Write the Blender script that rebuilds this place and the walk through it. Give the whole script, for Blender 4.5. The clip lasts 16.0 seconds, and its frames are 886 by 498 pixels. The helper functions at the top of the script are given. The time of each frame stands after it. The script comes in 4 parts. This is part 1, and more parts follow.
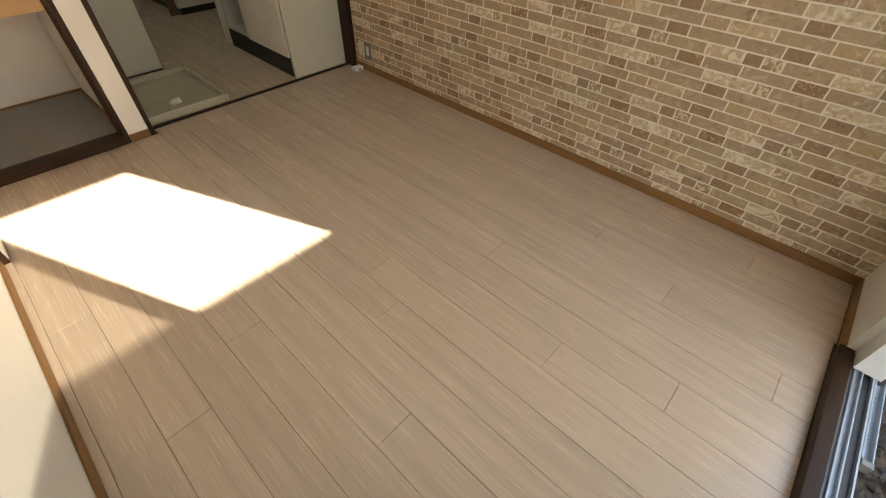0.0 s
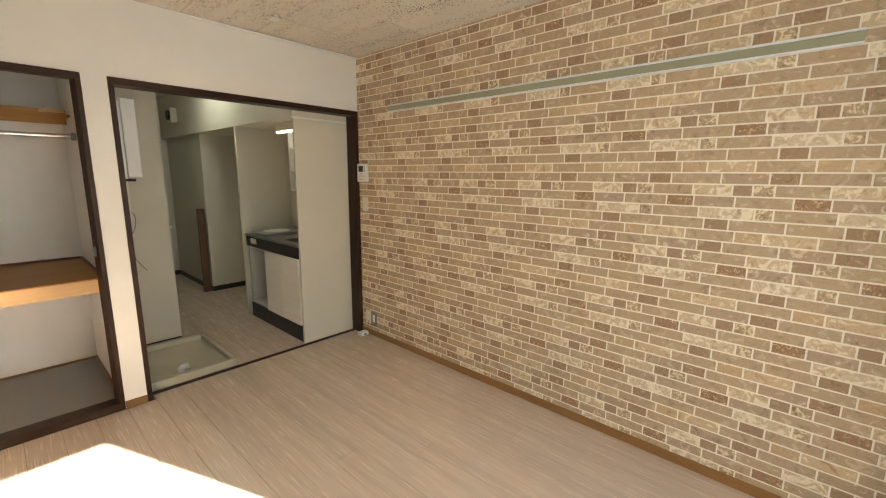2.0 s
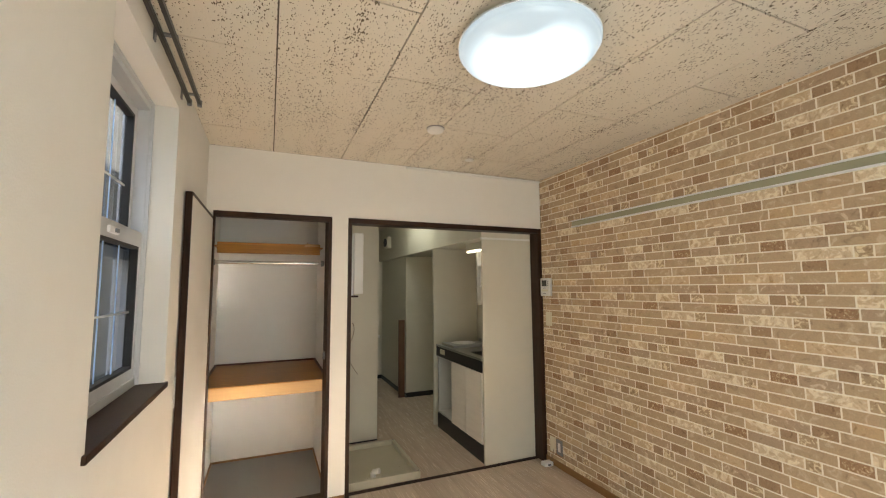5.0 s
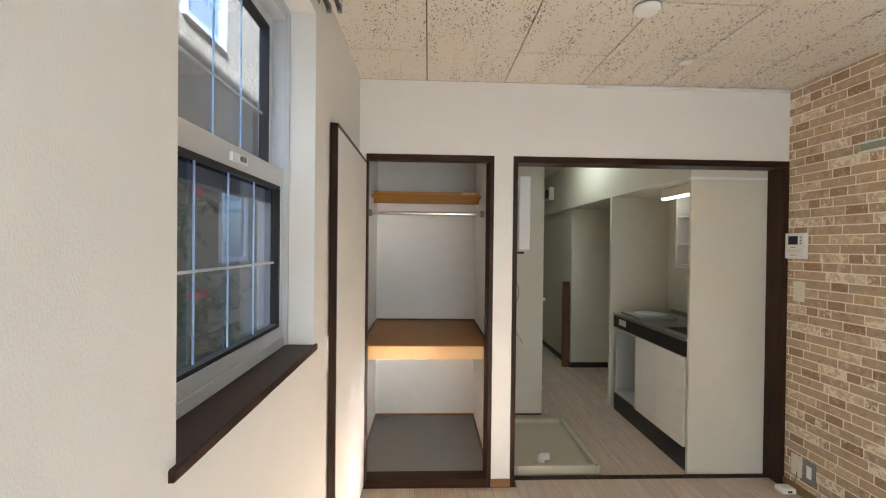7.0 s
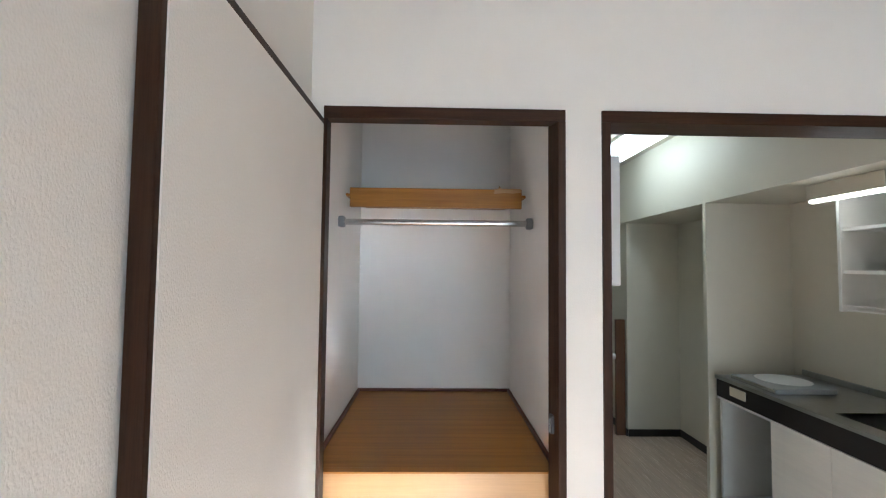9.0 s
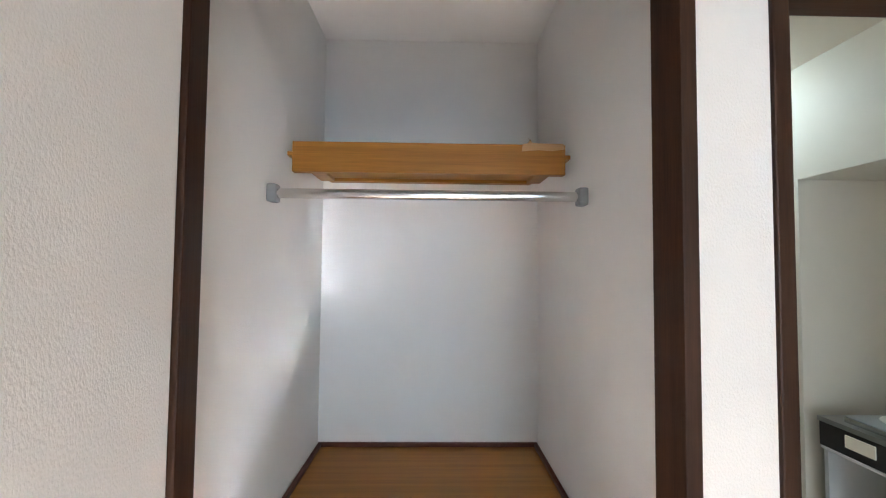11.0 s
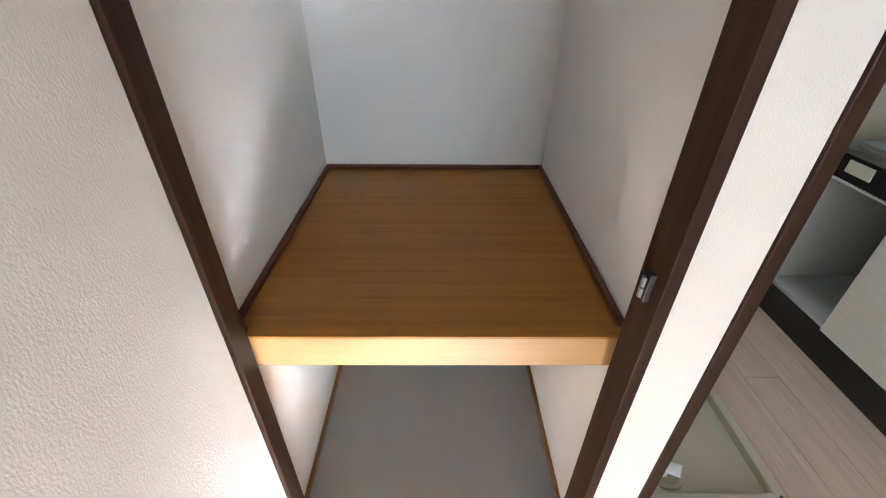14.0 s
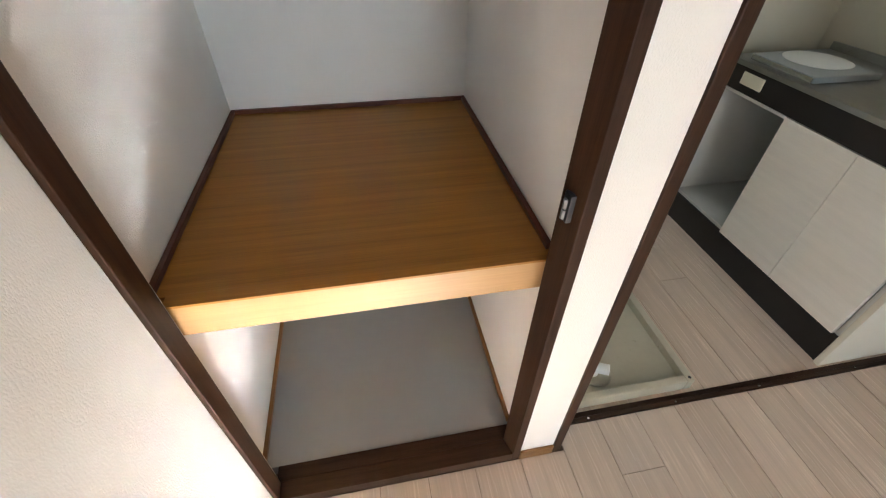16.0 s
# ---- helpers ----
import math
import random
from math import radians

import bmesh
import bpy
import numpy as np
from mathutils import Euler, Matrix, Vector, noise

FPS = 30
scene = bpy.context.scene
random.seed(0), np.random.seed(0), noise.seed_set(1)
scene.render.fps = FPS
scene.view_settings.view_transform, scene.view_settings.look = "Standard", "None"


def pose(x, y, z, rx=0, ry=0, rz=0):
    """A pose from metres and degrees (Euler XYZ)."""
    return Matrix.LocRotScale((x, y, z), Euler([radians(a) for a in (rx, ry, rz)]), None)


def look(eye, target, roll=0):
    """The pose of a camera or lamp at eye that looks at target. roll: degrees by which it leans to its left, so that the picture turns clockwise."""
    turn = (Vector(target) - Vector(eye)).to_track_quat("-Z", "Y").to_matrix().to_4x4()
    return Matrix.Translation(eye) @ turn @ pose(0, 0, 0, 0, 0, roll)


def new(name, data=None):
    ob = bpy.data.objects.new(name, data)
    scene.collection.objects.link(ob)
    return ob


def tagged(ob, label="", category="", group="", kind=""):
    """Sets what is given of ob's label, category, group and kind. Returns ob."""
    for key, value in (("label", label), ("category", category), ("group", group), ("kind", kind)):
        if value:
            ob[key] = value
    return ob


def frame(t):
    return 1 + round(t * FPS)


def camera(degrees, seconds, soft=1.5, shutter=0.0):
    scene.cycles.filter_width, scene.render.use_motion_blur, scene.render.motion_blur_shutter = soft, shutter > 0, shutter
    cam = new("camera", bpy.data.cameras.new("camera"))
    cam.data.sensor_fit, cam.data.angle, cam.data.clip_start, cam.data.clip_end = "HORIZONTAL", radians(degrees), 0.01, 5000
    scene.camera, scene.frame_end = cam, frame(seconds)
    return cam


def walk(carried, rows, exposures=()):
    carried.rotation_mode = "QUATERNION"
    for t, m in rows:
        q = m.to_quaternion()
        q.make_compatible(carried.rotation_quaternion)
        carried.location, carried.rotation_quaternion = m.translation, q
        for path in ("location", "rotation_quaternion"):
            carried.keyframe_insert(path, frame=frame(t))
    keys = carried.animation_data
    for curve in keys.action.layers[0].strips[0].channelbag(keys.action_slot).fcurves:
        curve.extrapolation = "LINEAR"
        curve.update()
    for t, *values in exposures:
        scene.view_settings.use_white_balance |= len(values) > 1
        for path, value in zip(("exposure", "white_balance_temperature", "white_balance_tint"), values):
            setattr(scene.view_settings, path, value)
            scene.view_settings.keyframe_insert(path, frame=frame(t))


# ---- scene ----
cam = camera(94.1, 16.0, soft=1.15)
scene.cycles.caustics_reflective, scene.cycles.blur_glossy, scene.cycles.sample_clamp_indirect = True, 0.0, 0.0   # sunlight thrown on by floor and metal


# ---- the walk ----
PATH = [
    (0, (-2.182, -3.014, 1.397), (-1.124, -2.064, -0.011), 1.6),
    (0.5, (-2.171, -3.015, 1.411), (-1.009, -1.953, 0.177), 1.3),
    (1, (-2.195, -3.005, 1.415), (-0.9, -1.834, 0.44), 1.1),
    (1.5, (-2.202, -3.018, 1.447), (-0.808, -1.754, 0.771), 1.0),
    (2, (-2.206, -3.019, 1.443), (-0.753, -1.691, 1.089), 0.5),
    (2.5, (-2.213, -3.025, 1.452), (-0.751, -1.662, 1.367), 0.2),
    (3, (-2.215, -3.03, 1.472), (-0.791, -1.63, 1.573), -0.1),
    (3.5, (-2.22, -3.018, 1.478), (-0.876, -1.552, 1.69), -0.5),
    (4, (-2.21, -3.006, 1.485), (-1.008, -1.426, 1.728), -0.6),
    (4.5, (-2.2, -3.006, 1.455), (-1.191, -1.296, 1.697), -0.7),
    (5, (-2.205, -3.005, 1.457), (-1.432, -1.169, 1.643), -0.4),
    (7.5, (-2.186, -2.155, 1.43), (-2.149, -0.155, 1.401), 0.7),
    (8, (-2.196, -1.858, 1.443), (-2.157, 0.142, 1.434), 0.7),
    (8.5, (-2.183, -1.571, 1.453), (-2.152, 0.428, 1.495), 0.7),
    (9, (-2.205, -1.265, 1.47), (-2.164, 0.732, 1.56), 0.6),
    (11.5, (-2.177, -0.557, 1.477), (-2.14, 1.441, 1.553), 0.5),
    (12, (-2.174, -0.551, 1.472), (-2.146, 1.445, 1.36), 0.5),
    (12.5, (-2.174, -0.542, 1.455), (-2.151, 1.421, 1.073), 0.5),
    (13, (-2.174, -0.532, 1.441), (-2.159, 1.355, 0.779), 0.5),
    (13.5, (-2.182, -0.522, 1.422), (-2.161, 1.261, 0.517), 0.6),
    (14, (-2.181, -0.514, 1.416), (-2.164, 1.156, 0.315), 0.5),
    (14.5, (-2.183, -0.51, 1.408), (-2.164, 1.074, 0.187), 0.3),
    (15, (-2.182, -0.51, 1.401), (-2.138, 1.019, 0.112), 0.3),
    (15.5, (-2.176, -0.51, 1.402), (-2.052, 0.989, 0.083), 0.3),
    (16, (-2.161, -0.505, 1.403), (-1.866, 0.966, 0.081), 0.8),
]
walk(cam, [(t, look(e, a, r)) for t, e, a, r in PATH],
     [(0, 2.95, 7700, 10), (1, 3.12, 8700, 10), (2, 3.65, 7300, 10), (2.5, 3.75, 7150, 10), (3.5, 3.6, 7300, 10), (5, 3.58, 7200, 10), (7.5, 3.76, 5950, 10), (9.2, 3.95, 5500, 10), (11.5, 4.32, 5450, 10), (13, 4.12, 5450, 10), (16, 4.1, 5850, 10)])

# ---- world, sun, large lights ----
SUN_DIR = Vector((-0.336, 0.813, -0.477))
world = bpy.data.worlds.new("world")
scene.world = world
world.use_nodes = True
sky = world.node_tree.nodes.new("ShaderNodeTexSky")
sky.sky_type, sky.sun_disc = "NISHITA", False
sky.sun_elevation, sky.sun_rotation = radians(28.5), radians(157.5)
back = world.node_tree.nodes["Background"]
back.inputs["Strength"].default_value = 0.085
world.node_tree.links.new(sky.outputs[0], back.inputs["Color"])
sun = new("sun", bpy.data.lights.new("sun", "SUN"))
sun.data.energy, sun.data.angle, sun.data.color = 5.0, radians(0.55), (1.0, 0.975, 0.93)
sun.rotation_mode = "QUATERNION"
sun.rotation_quaternion = SUN_DIR.to_track_quat("-Z", "Y")
glow = new("window_daylight", bpy.data.lights.new("window_daylight", "AREA"))
glow.data.shape, glow.data.size, glow.data.size_y, glow.data.energy = "RECTANGLE", 1.55, 1.85, 1.9
glow.data.color = (0.64, 0.82, 1.0)
glow.matrix_world = look((-1.28, -3.95, 1.0), (-1.28, 0, 1.0))
glow_w = new("window_daylight", bpy.data.lights.new("window_daylight", "AREA"))
glow_w.data.shape, glow_w.data.size, glow_w.data.size_y, glow_w.data.energy = "RECTANGLE", 0.7, 1.0, 2
glow_w.data.color = (0.8, 0.9, 1.0)
glow_w.matrix_world = look((-2.95, -1.34, 2.75), (-2.2, -1.34, 1.0))


# ---- materials ----
def mat(name, color, rough=0.6, metal=0.0, vary=0.08, scale=6.0, stretch=(1, 1, 1), bump=0.0, bump_scale=120.0,
        bump_stretch=(1, 1, 1), coat=0.0, spec=0.5, island=0.0, dist=0.002):
    """A painted or natural surface: colour varied at two scales, with fine relief."""
    m = bpy.data.materials.new(name)
    m.use_nodes = True
    n, l = m.node_tree.nodes, m.node_tree.links
    p = n["Principled BSDF"]
    p.inputs["Metallic"].default_value = metal
    p.inputs["Specular IOR Level"].default_value = spec
    p.inputs["Coat Weight"].default_value = coat
    geo = n.new("ShaderNodeNewGeometry")
    def noise_at(sc, st, detail=4.0):
        mp = n.new("ShaderNodeMapping")
        mp.inputs["Scale"].default_value = [sc * s for s in st]
        l.new(geo.outputs["Position"], mp.inputs["Vector"])
        nt = n.new("ShaderNodeTexNoise")
        nt.inputs["Scale"].default_value = 1.0
        nt.inputs["Detail"].default_value = detail
        l.new(mp.outputs[0], nt.inputs["Vector"])
        return nt.outputs["Fac"]
    def math_node(op, a, b):
        k = n.new("ShaderNodeMath")
        k.operation = op
        for i, v in enumerate((a, b)):
            if isinstance(v, (int, float)):
                k.inputs[i].default_value = v
            else:
                l.new(v, k.inputs[i])
        return k.outputs[0]
    big, small = noise_at(scale, stretch), noise_at(scale * 7, stretch)
    mix = math_node("ADD", math_node("MULTIPLY", big, 0.6), math_node("MULTIPLY", small, 0.4))
    if island:
        oi = n.new("ShaderNodeObjectInfo")
        mix = math_node("ADD", mix, math_node("MULTIPLY", math_node("SUBTRACT", oi.outputs["Random"], 0.5), island))
    ramp = n.new("ShaderNodeValToRGB")
    ramp.color_ramp.elements[0].position, ramp.color_ramp.elements[1].position = 0.25, 0.75
    ramp.color_ramp.elements[0].color = [max(0, c * (1 - vary)) for c in color] + [1]
    ramp.color_ramp.elements[1].color = [min(1, c * (1 + vary)) for c in color] + [1]
    l.new(mix, ramp.inputs[0])
    l.new(ramp.outputs[0], p.inputs["Base Color"])
    l.new(math_node("ADD", rough - 0.06, math_node("MULTIPLY", small, 0.12)), p.inputs["Roughness"])
    if bump:
        b = n.new("ShaderNodeBump")
        b.inputs["Strength"].default_value, b.inputs["Distance"].default_value = bump, dist
        l.new(noise_at(bump_scale, bump_stretch, 3.0), b.inputs["Height"])
        l.new(b.outputs[0], p.inputs["Normal"])
    return m


def glowing(name, color, strength):
    m = bpy.data.materials.new(name)
    m.use_nodes = True
    p = m.node_tree.nodes["Principled BSDF"]
    p.inputs["Base Color"].default_value = (0.8, 0.8, 0.8, 1)
    p.inputs["Emission Color"].default_value = (*color, 1)
    p.inputs["Emission Strength"].default_value = strength
    return m


def mix_glass(name, clear, tint, rough, cloud):
    """Thin window glass: see-through with a gloss, or clouded by translucency."""
    m = bpy.data.materials.new(name)
    m.use_nodes = True
    n, l = m.node_tree.nodes, m.node_tree.links
    n.remove(n["Principled BSDF"])
    tr, gl, tl = n.new("ShaderNodeBsdfTransparent"), n.new("ShaderNodeBsdfGlossy"), n.new("ShaderNodeBsdfTranslucent")
    tr.inputs["Color"].default_value = (*tint, 1)
    gl.inputs["Roughness"].default_value = rough
    tl.inputs["Color"].default_value = (0.75, 0.78, 0.78, 1)
    a, b = n.new("ShaderNodeMixShader"), n.new("ShaderNodeMixShader")
    a.inputs["Fac"].default_value = 1 - clear
    b.inputs["Fac"].default_value = cloud
    l.new(tr.outputs[0], a.inputs[1])
    l.new(gl.outputs[0], a.inputs[2])
    l.new(a.outputs[0], b.inputs[1])
    l.new(tl.outputs[0], b.inputs[2])
    l.new(b.outputs[0], n["Material Output"].inputs["Surface"])
    return m


M_WALL = mat("white_wallpaper", (0.79, 0.765, 0.72), 0.85, vary=0.03, scale=1.5, bump=0.45, bump_scale=340, bump_stretch=(1, 1, 0.6), spec=0.25, dist=0.0022)
M_CLOSET = mat("closet_wallpaper", (0.85, 0.83, 0.8), 0.85, vary=0.03, scale=1.5, bump=0.5, bump_scale=320, spec=0.25)
M_PANEL = mat("cream_panel", (0.63, 0.59, 0.49), 0.55, vary=0.03, scale=2, bump=0.1, bump_scale=80)
M_TRIM = mat("dark_stained_wood", (0.036, 0.016, 0.0075), 0.42, vary=0.6, scale=12, stretch=(5, 5, 0.25), spec=0.2, bump=0.15, bump_scale=150, bump_stretch=(1, 1, 0.05))
M_TRIM_H = mat("dark_stained_wood_level", (0.036, 0.016, 0.0075), 0.42, vary=0.6, scale=12, stretch=(0.25, 5, 5), spec=0.2, bump=0.15, bump_scale=150, bump_stretch=(0.05, 1, 1))
M_BASE = mat("oak_baseboard", (0.25, 0.12, 0.037), 0.4, vary=0.2, scale=8, stretch=(2, 0.3, 4), bump=0.1, bump_scale=90)
M_SHELF = mat("honey_wood_veneer", (0.34, 0.148, 0.021), 0.4, vary=0.34, scale=6, stretch=(0.22, 9, 9), spec=0.3, bump=0.08, bump_scale=60, bump_stretch=(0.1, 3, 3))
M_SHELF_EDGE = mat("pale_wood_lipping", (0.47, 0.28, 0.115), 0.36, vary=0.15, scale=4, stretch=(0.3, 3, 8), bump=0.08, bump_scale=60, bump_stretch=(0.1, 3, 3))
M_REDTRIM = mat("red_brown_beading", (0.115, 0.035, 0.016), 0.4, vary=0.2, scale=9)
M_GREYVINYL = mat("grey_vinyl_lining", (0.27, 0.268, 0.26), 0.6, vary=0.05, scale=3, bump=0.1, bump_scale=300)
M_PLANK = mat("pale_oak_plank", (0.62, 0.492, 0.385), 0.26, vary=0.17, scale=5.0, stretch=(5, 0.14, 1), bump=0.03, bump_scale=60, bump_stretch=(4, 0.06, 1), island=0.16, spec=0.65)
M_GAP = mat("floor_joint", (0.12, 0.085, 0.06), 0.8)
M_CEIL_GAP = mat("ceiling_joint", (0.1, 0.08, 0.06), 0.9)
M_GROUT = mat("printed_mortar", (0.84, 0.77, 0.65), 0.8, vary=0.06, scale=25, bump=0.2, bump_scale=250)
M_CHROME = mat("brushed_steel", (0.62, 0.61, 0.6), 0.22, 1.0, vary=0.05, scale=8)
M_STEEL = mat("worktop_steel", (0.42, 0.42, 0.41), 0.3, 1.0, vary=0.08, scale=10, stretch=(6, 0.5, 1))
M_ALU = mat("silver_aluminium", (0.56, 0.57, 0.58), 0.38, 0.3, vary=0.04, scale=4)
M_ALU_W = mat("white_aluminium", (0.78, 0.79, 0.8), 0.35, 0.0, vary=0.05, scale=10)
M_SASH = mat("bright_aluminium", (0.8, 0.78, 0.75), 0.12, 1.0, vary=0.03, scale=5)
M_RAILDK = mat("dark_bronze_rail", (0.05, 0.045, 0.04), 0.4, 0.3, vary=0.1)
# white aluminium, its bluish shade put into the base colour
M_TRACK = mat("aluminium_shade_tinted", (0.40, 0.46, 0.53), 0.4, 0.2, vary=0.12, scale=14)
M_BLACK = mat("black_laminate", (0.016, 0.013, 0.012), 0.4, vary=0.2, scale=5)
M_RUBBER = mat("black_gasket", (0.01, 0.01, 0.011), 0.6, vary=0.1)
M_WHITE = mat("white_plastic", (0.78, 0.77, 0.74), 0.4, vary=0.03, scale=6)
M_CREAM = mat("cream_plastic", (0.72, 0.68, 0.54), 0.4, vary=0.04, scale=6)
M_CABIN = mat("white_wood_laminate", (0.78, 0.745, 0.68), 0.38, vary=0.07, scale=4, stretch=(1, 0.6, 9), bump=0.04, bump_scale=80)
M_CABBODY = mat("grey_cabinet_lining", (0.60, 0.60, 0.57), 0.5, vary=0.05, scale=5)
M_PAN = mat("ivory_pan_plastic", (0.5, 0.455, 0.34), 0.3, vary=0.06, scale=7)
M_RAIL = mat("grey_green_rail", (0.33, 0.32, 0.22), 0.42, 0.1, vary=0.04, scale=5)
M_DARKGREY = mat("dark_plastic", (0.03, 0.03, 0.032), 0.4, vary=0.1)
M_GREYP = mat("grey_plastic", (0.2, 0.205, 0.21), 0.4, vary=0.05)
M_BROWNDOOR = mat("brown_door", (0.12, 0.05, 0.02), 0.45, vary=0.2, scale=5, stretch=(3, 3, 0.3))
M_SCREEN = mat("dark_display", (0.03, 0.035, 0.035), 0.15, vary=0.1)
M_GLASS = mix_glass("clear_pane", 0.86, (0.46, 0.52, 0.62), 0.02, 0.02)
M_FROST = mix_glass("frosted_pane", 0.9, (0.85, 0.85, 0.82), 0.3, 0.55)
# opaque pane; the pale blue reflection is put into its base colour
M_NPANE = mat("pane_reflection_tinted", (0.34, 0.42, 0.5), 0.12, vary=0.1, scale=2)
M_HOT = mat("grey_enamel", (0.3, 0.31, 0.31), 0.3, vary=0.06, scale=8)
M_GRAVEL = mat("dark_gravel", (0.1, 0.1, 0.1), 0.9, vary=0.6, scale=40, bump=0.5, bump_scale=60, dist=0.02)
M_SOIL = mat("garden_ground", (0.12, 0.1, 0.08), 0.95, vary=0.3, scale=8, bump=0.5, bump_scale=30, dist=0.02)
M_SIDING = mat("beige_siding", (0.43, 0.34, 0.225), 0.75, vary=0.06, scale=4, bump=0.3, bump_scale=60, bump_stretch=(1, 1, 1))
M_FENCE = mat("grey_block", (0.35, 0.34, 0.32), 0.9, vary=0.12, scale=4, bump=0.3)
M_LEAF = mat("camellia_leaf", (0.055, 0.115, 0.04), 0.4, vary=0.4, scale=12)
M_BACKING = mat("siding_joint", (0.27, 0.215, 0.145), 0.9, vary=0.1, scale=6)
# the blue of the reflected sky is put into the bars' base colour
M_BARS = mat("bar_sky_tinted", (0.36, 0.54, 0.84), 0.4, vary=0.04, scale=10)
M_BARK = mat("bark", (0.12, 0.09, 0.06), 0.9, vary=0.3, scale=20)
M_FLOWER = mat("camellia_flower", (0.68, 0.08, 0.1), 0.6, vary=0.25, scale=30)
M_TUBE = glowing("lit_tube", (0.9, 1.0, 0.97), 0.52)
M_TUBE_S = glowing("lit_strip", (1.0, 0.98, 0.85), 0.7)
M_WIRE = mat("pale_cable", (0.2, 0.15, 0.1), 0.5, vary=0.05)


def brick_mat(name, dark, mid, light, cut, scale):
    """Printed brick: a mid tone with lighter splashes and darker pits, a little different from brick to brick."""
    m = bpy.data.materials.new(name)
    m.use_nodes = True
    n, l = m.node_tree.nodes, m.node_tree.links
    p = n["Principled BSDF"]
    p.inputs["Roughness"].default_value = 0.75
    p.inputs["Specular IOR Level"].default_value = 0.25
    geo = n.new("ShaderNodeNewGeometry")
    nt = n.new("ShaderNodeTexNoise")
    nt.inputs["Scale"].default_value, nt.inputs["Detail"].default_value, nt.inputs["Distortion"].default_value = scale, 5.0, 1.2
    l.new(geo.outputs["Position"], nt.inputs["Vector"])
    ramp = n.new("ShaderNodeValToRGB")
    e = ramp.color_ramp.elements
    e[0].position, e[0].color = 0.28, (*dark, 1)
    e[1].position, e[1].color = cut + 0.10, (*light, 1)
    k = e.new(0.42)
    k.color = (*mid, 1)
    k = e.new(cut)
    k.color = (*mid, 1)
    l.new(nt.outputs["Fac"], ramp.inputs[0])
    fine = n.new("ShaderNodeTexNoise")
    fine.inputs["Scale"].default_value = 160
    l.new(geo.outputs["Position"], fine.inputs["Vector"])
    hsv = n.new("ShaderNodeHueSaturation")
    add = n.new("ShaderNodeMath")
    add.operation = "MULTIPLY_ADD"
    add.inputs[1].default_value, add.inputs[2].default_value = 0.36, 0.82
    l.new(fine.outputs["Fac"], add.inputs[0])
    l.new(add.outputs[0], hsv.inputs["Value"])
    l.new(ramp.outputs[0], hsv.inputs["Color"])
    l.new(hsv.outputs[0], p.inputs["Base Color"])
    b = n.new("ShaderNodeBump")
    b.inputs["Strength"].default_value, b.inputs["Distance"].default_value = 0.2, 0.001
    l.new(fine.outputs["Fac"], b.inputs["Height"])
    l.new(b.outputs[0], p.inputs["Normal"])
    return m


M_BRICK = {
    "T": brick_mat("brick_taupe", (0.34, 0.24, 0.155), (0.468, 0.342, 0.218), (0.57, 0.445, 0.31), 0.56, 20),
    "M": brick_mat("brick_taupe_marked", (0.30, 0.21, 0.135), (0.44, 0.315, 0.21), (0.64, 0.51, 0.365), 0.565, 26),
    "B": brick_mat("brick_brown", (0.24, 0.145, 0.08), (0.36, 0.235, 0.14), (0.56, 0.42, 0.27), 0.60, 36),
    "S": brick_mat("brick_small_brown", (0.26, 0.165, 0.095), (0.37, 0.25, 0.155), (0.5, 0.37, 0.24), 0.62, 36),
    "D": brick_mat("brick_speckled", (0.21, 0.115, 0.06), (0.34, 0.205, 0.115), (0.62, 0.48, 0.31), 0.56, 70),
    "F": brick_mat("brick_mottled", (0.25, 0.165, 0.09), (0.43, 0.31, 0.195), (0.74, 0.62, 0.42), 0.50, 42),
    "C": brick_mat("brick_cream_swirl", (0.42, 0.28, 0.15), (0.60, 0.455, 0.295), (0.80, 0.69, 0.52), 0.49, 22),
    "K": brick_mat("brick_pale_cream", (0.44, 0.32, 0.20), (0.62, 0.49, 0.335), (0.80, 0.70, 0.54), 0.49, 26),
    "N": brick_mat("brick_ochre_cream", (0.42, 0.27, 0.145), (0.59, 0.435, 0.275), (0.76, 0.63, 0.45), 0.55, 22),
    "O": brick_mat("brick_ochre", (0.37, 0.24, 0.12), (0.52, 0.365, 0.215), (0.63, 0.48, 0.30), 0.58, 32),
}


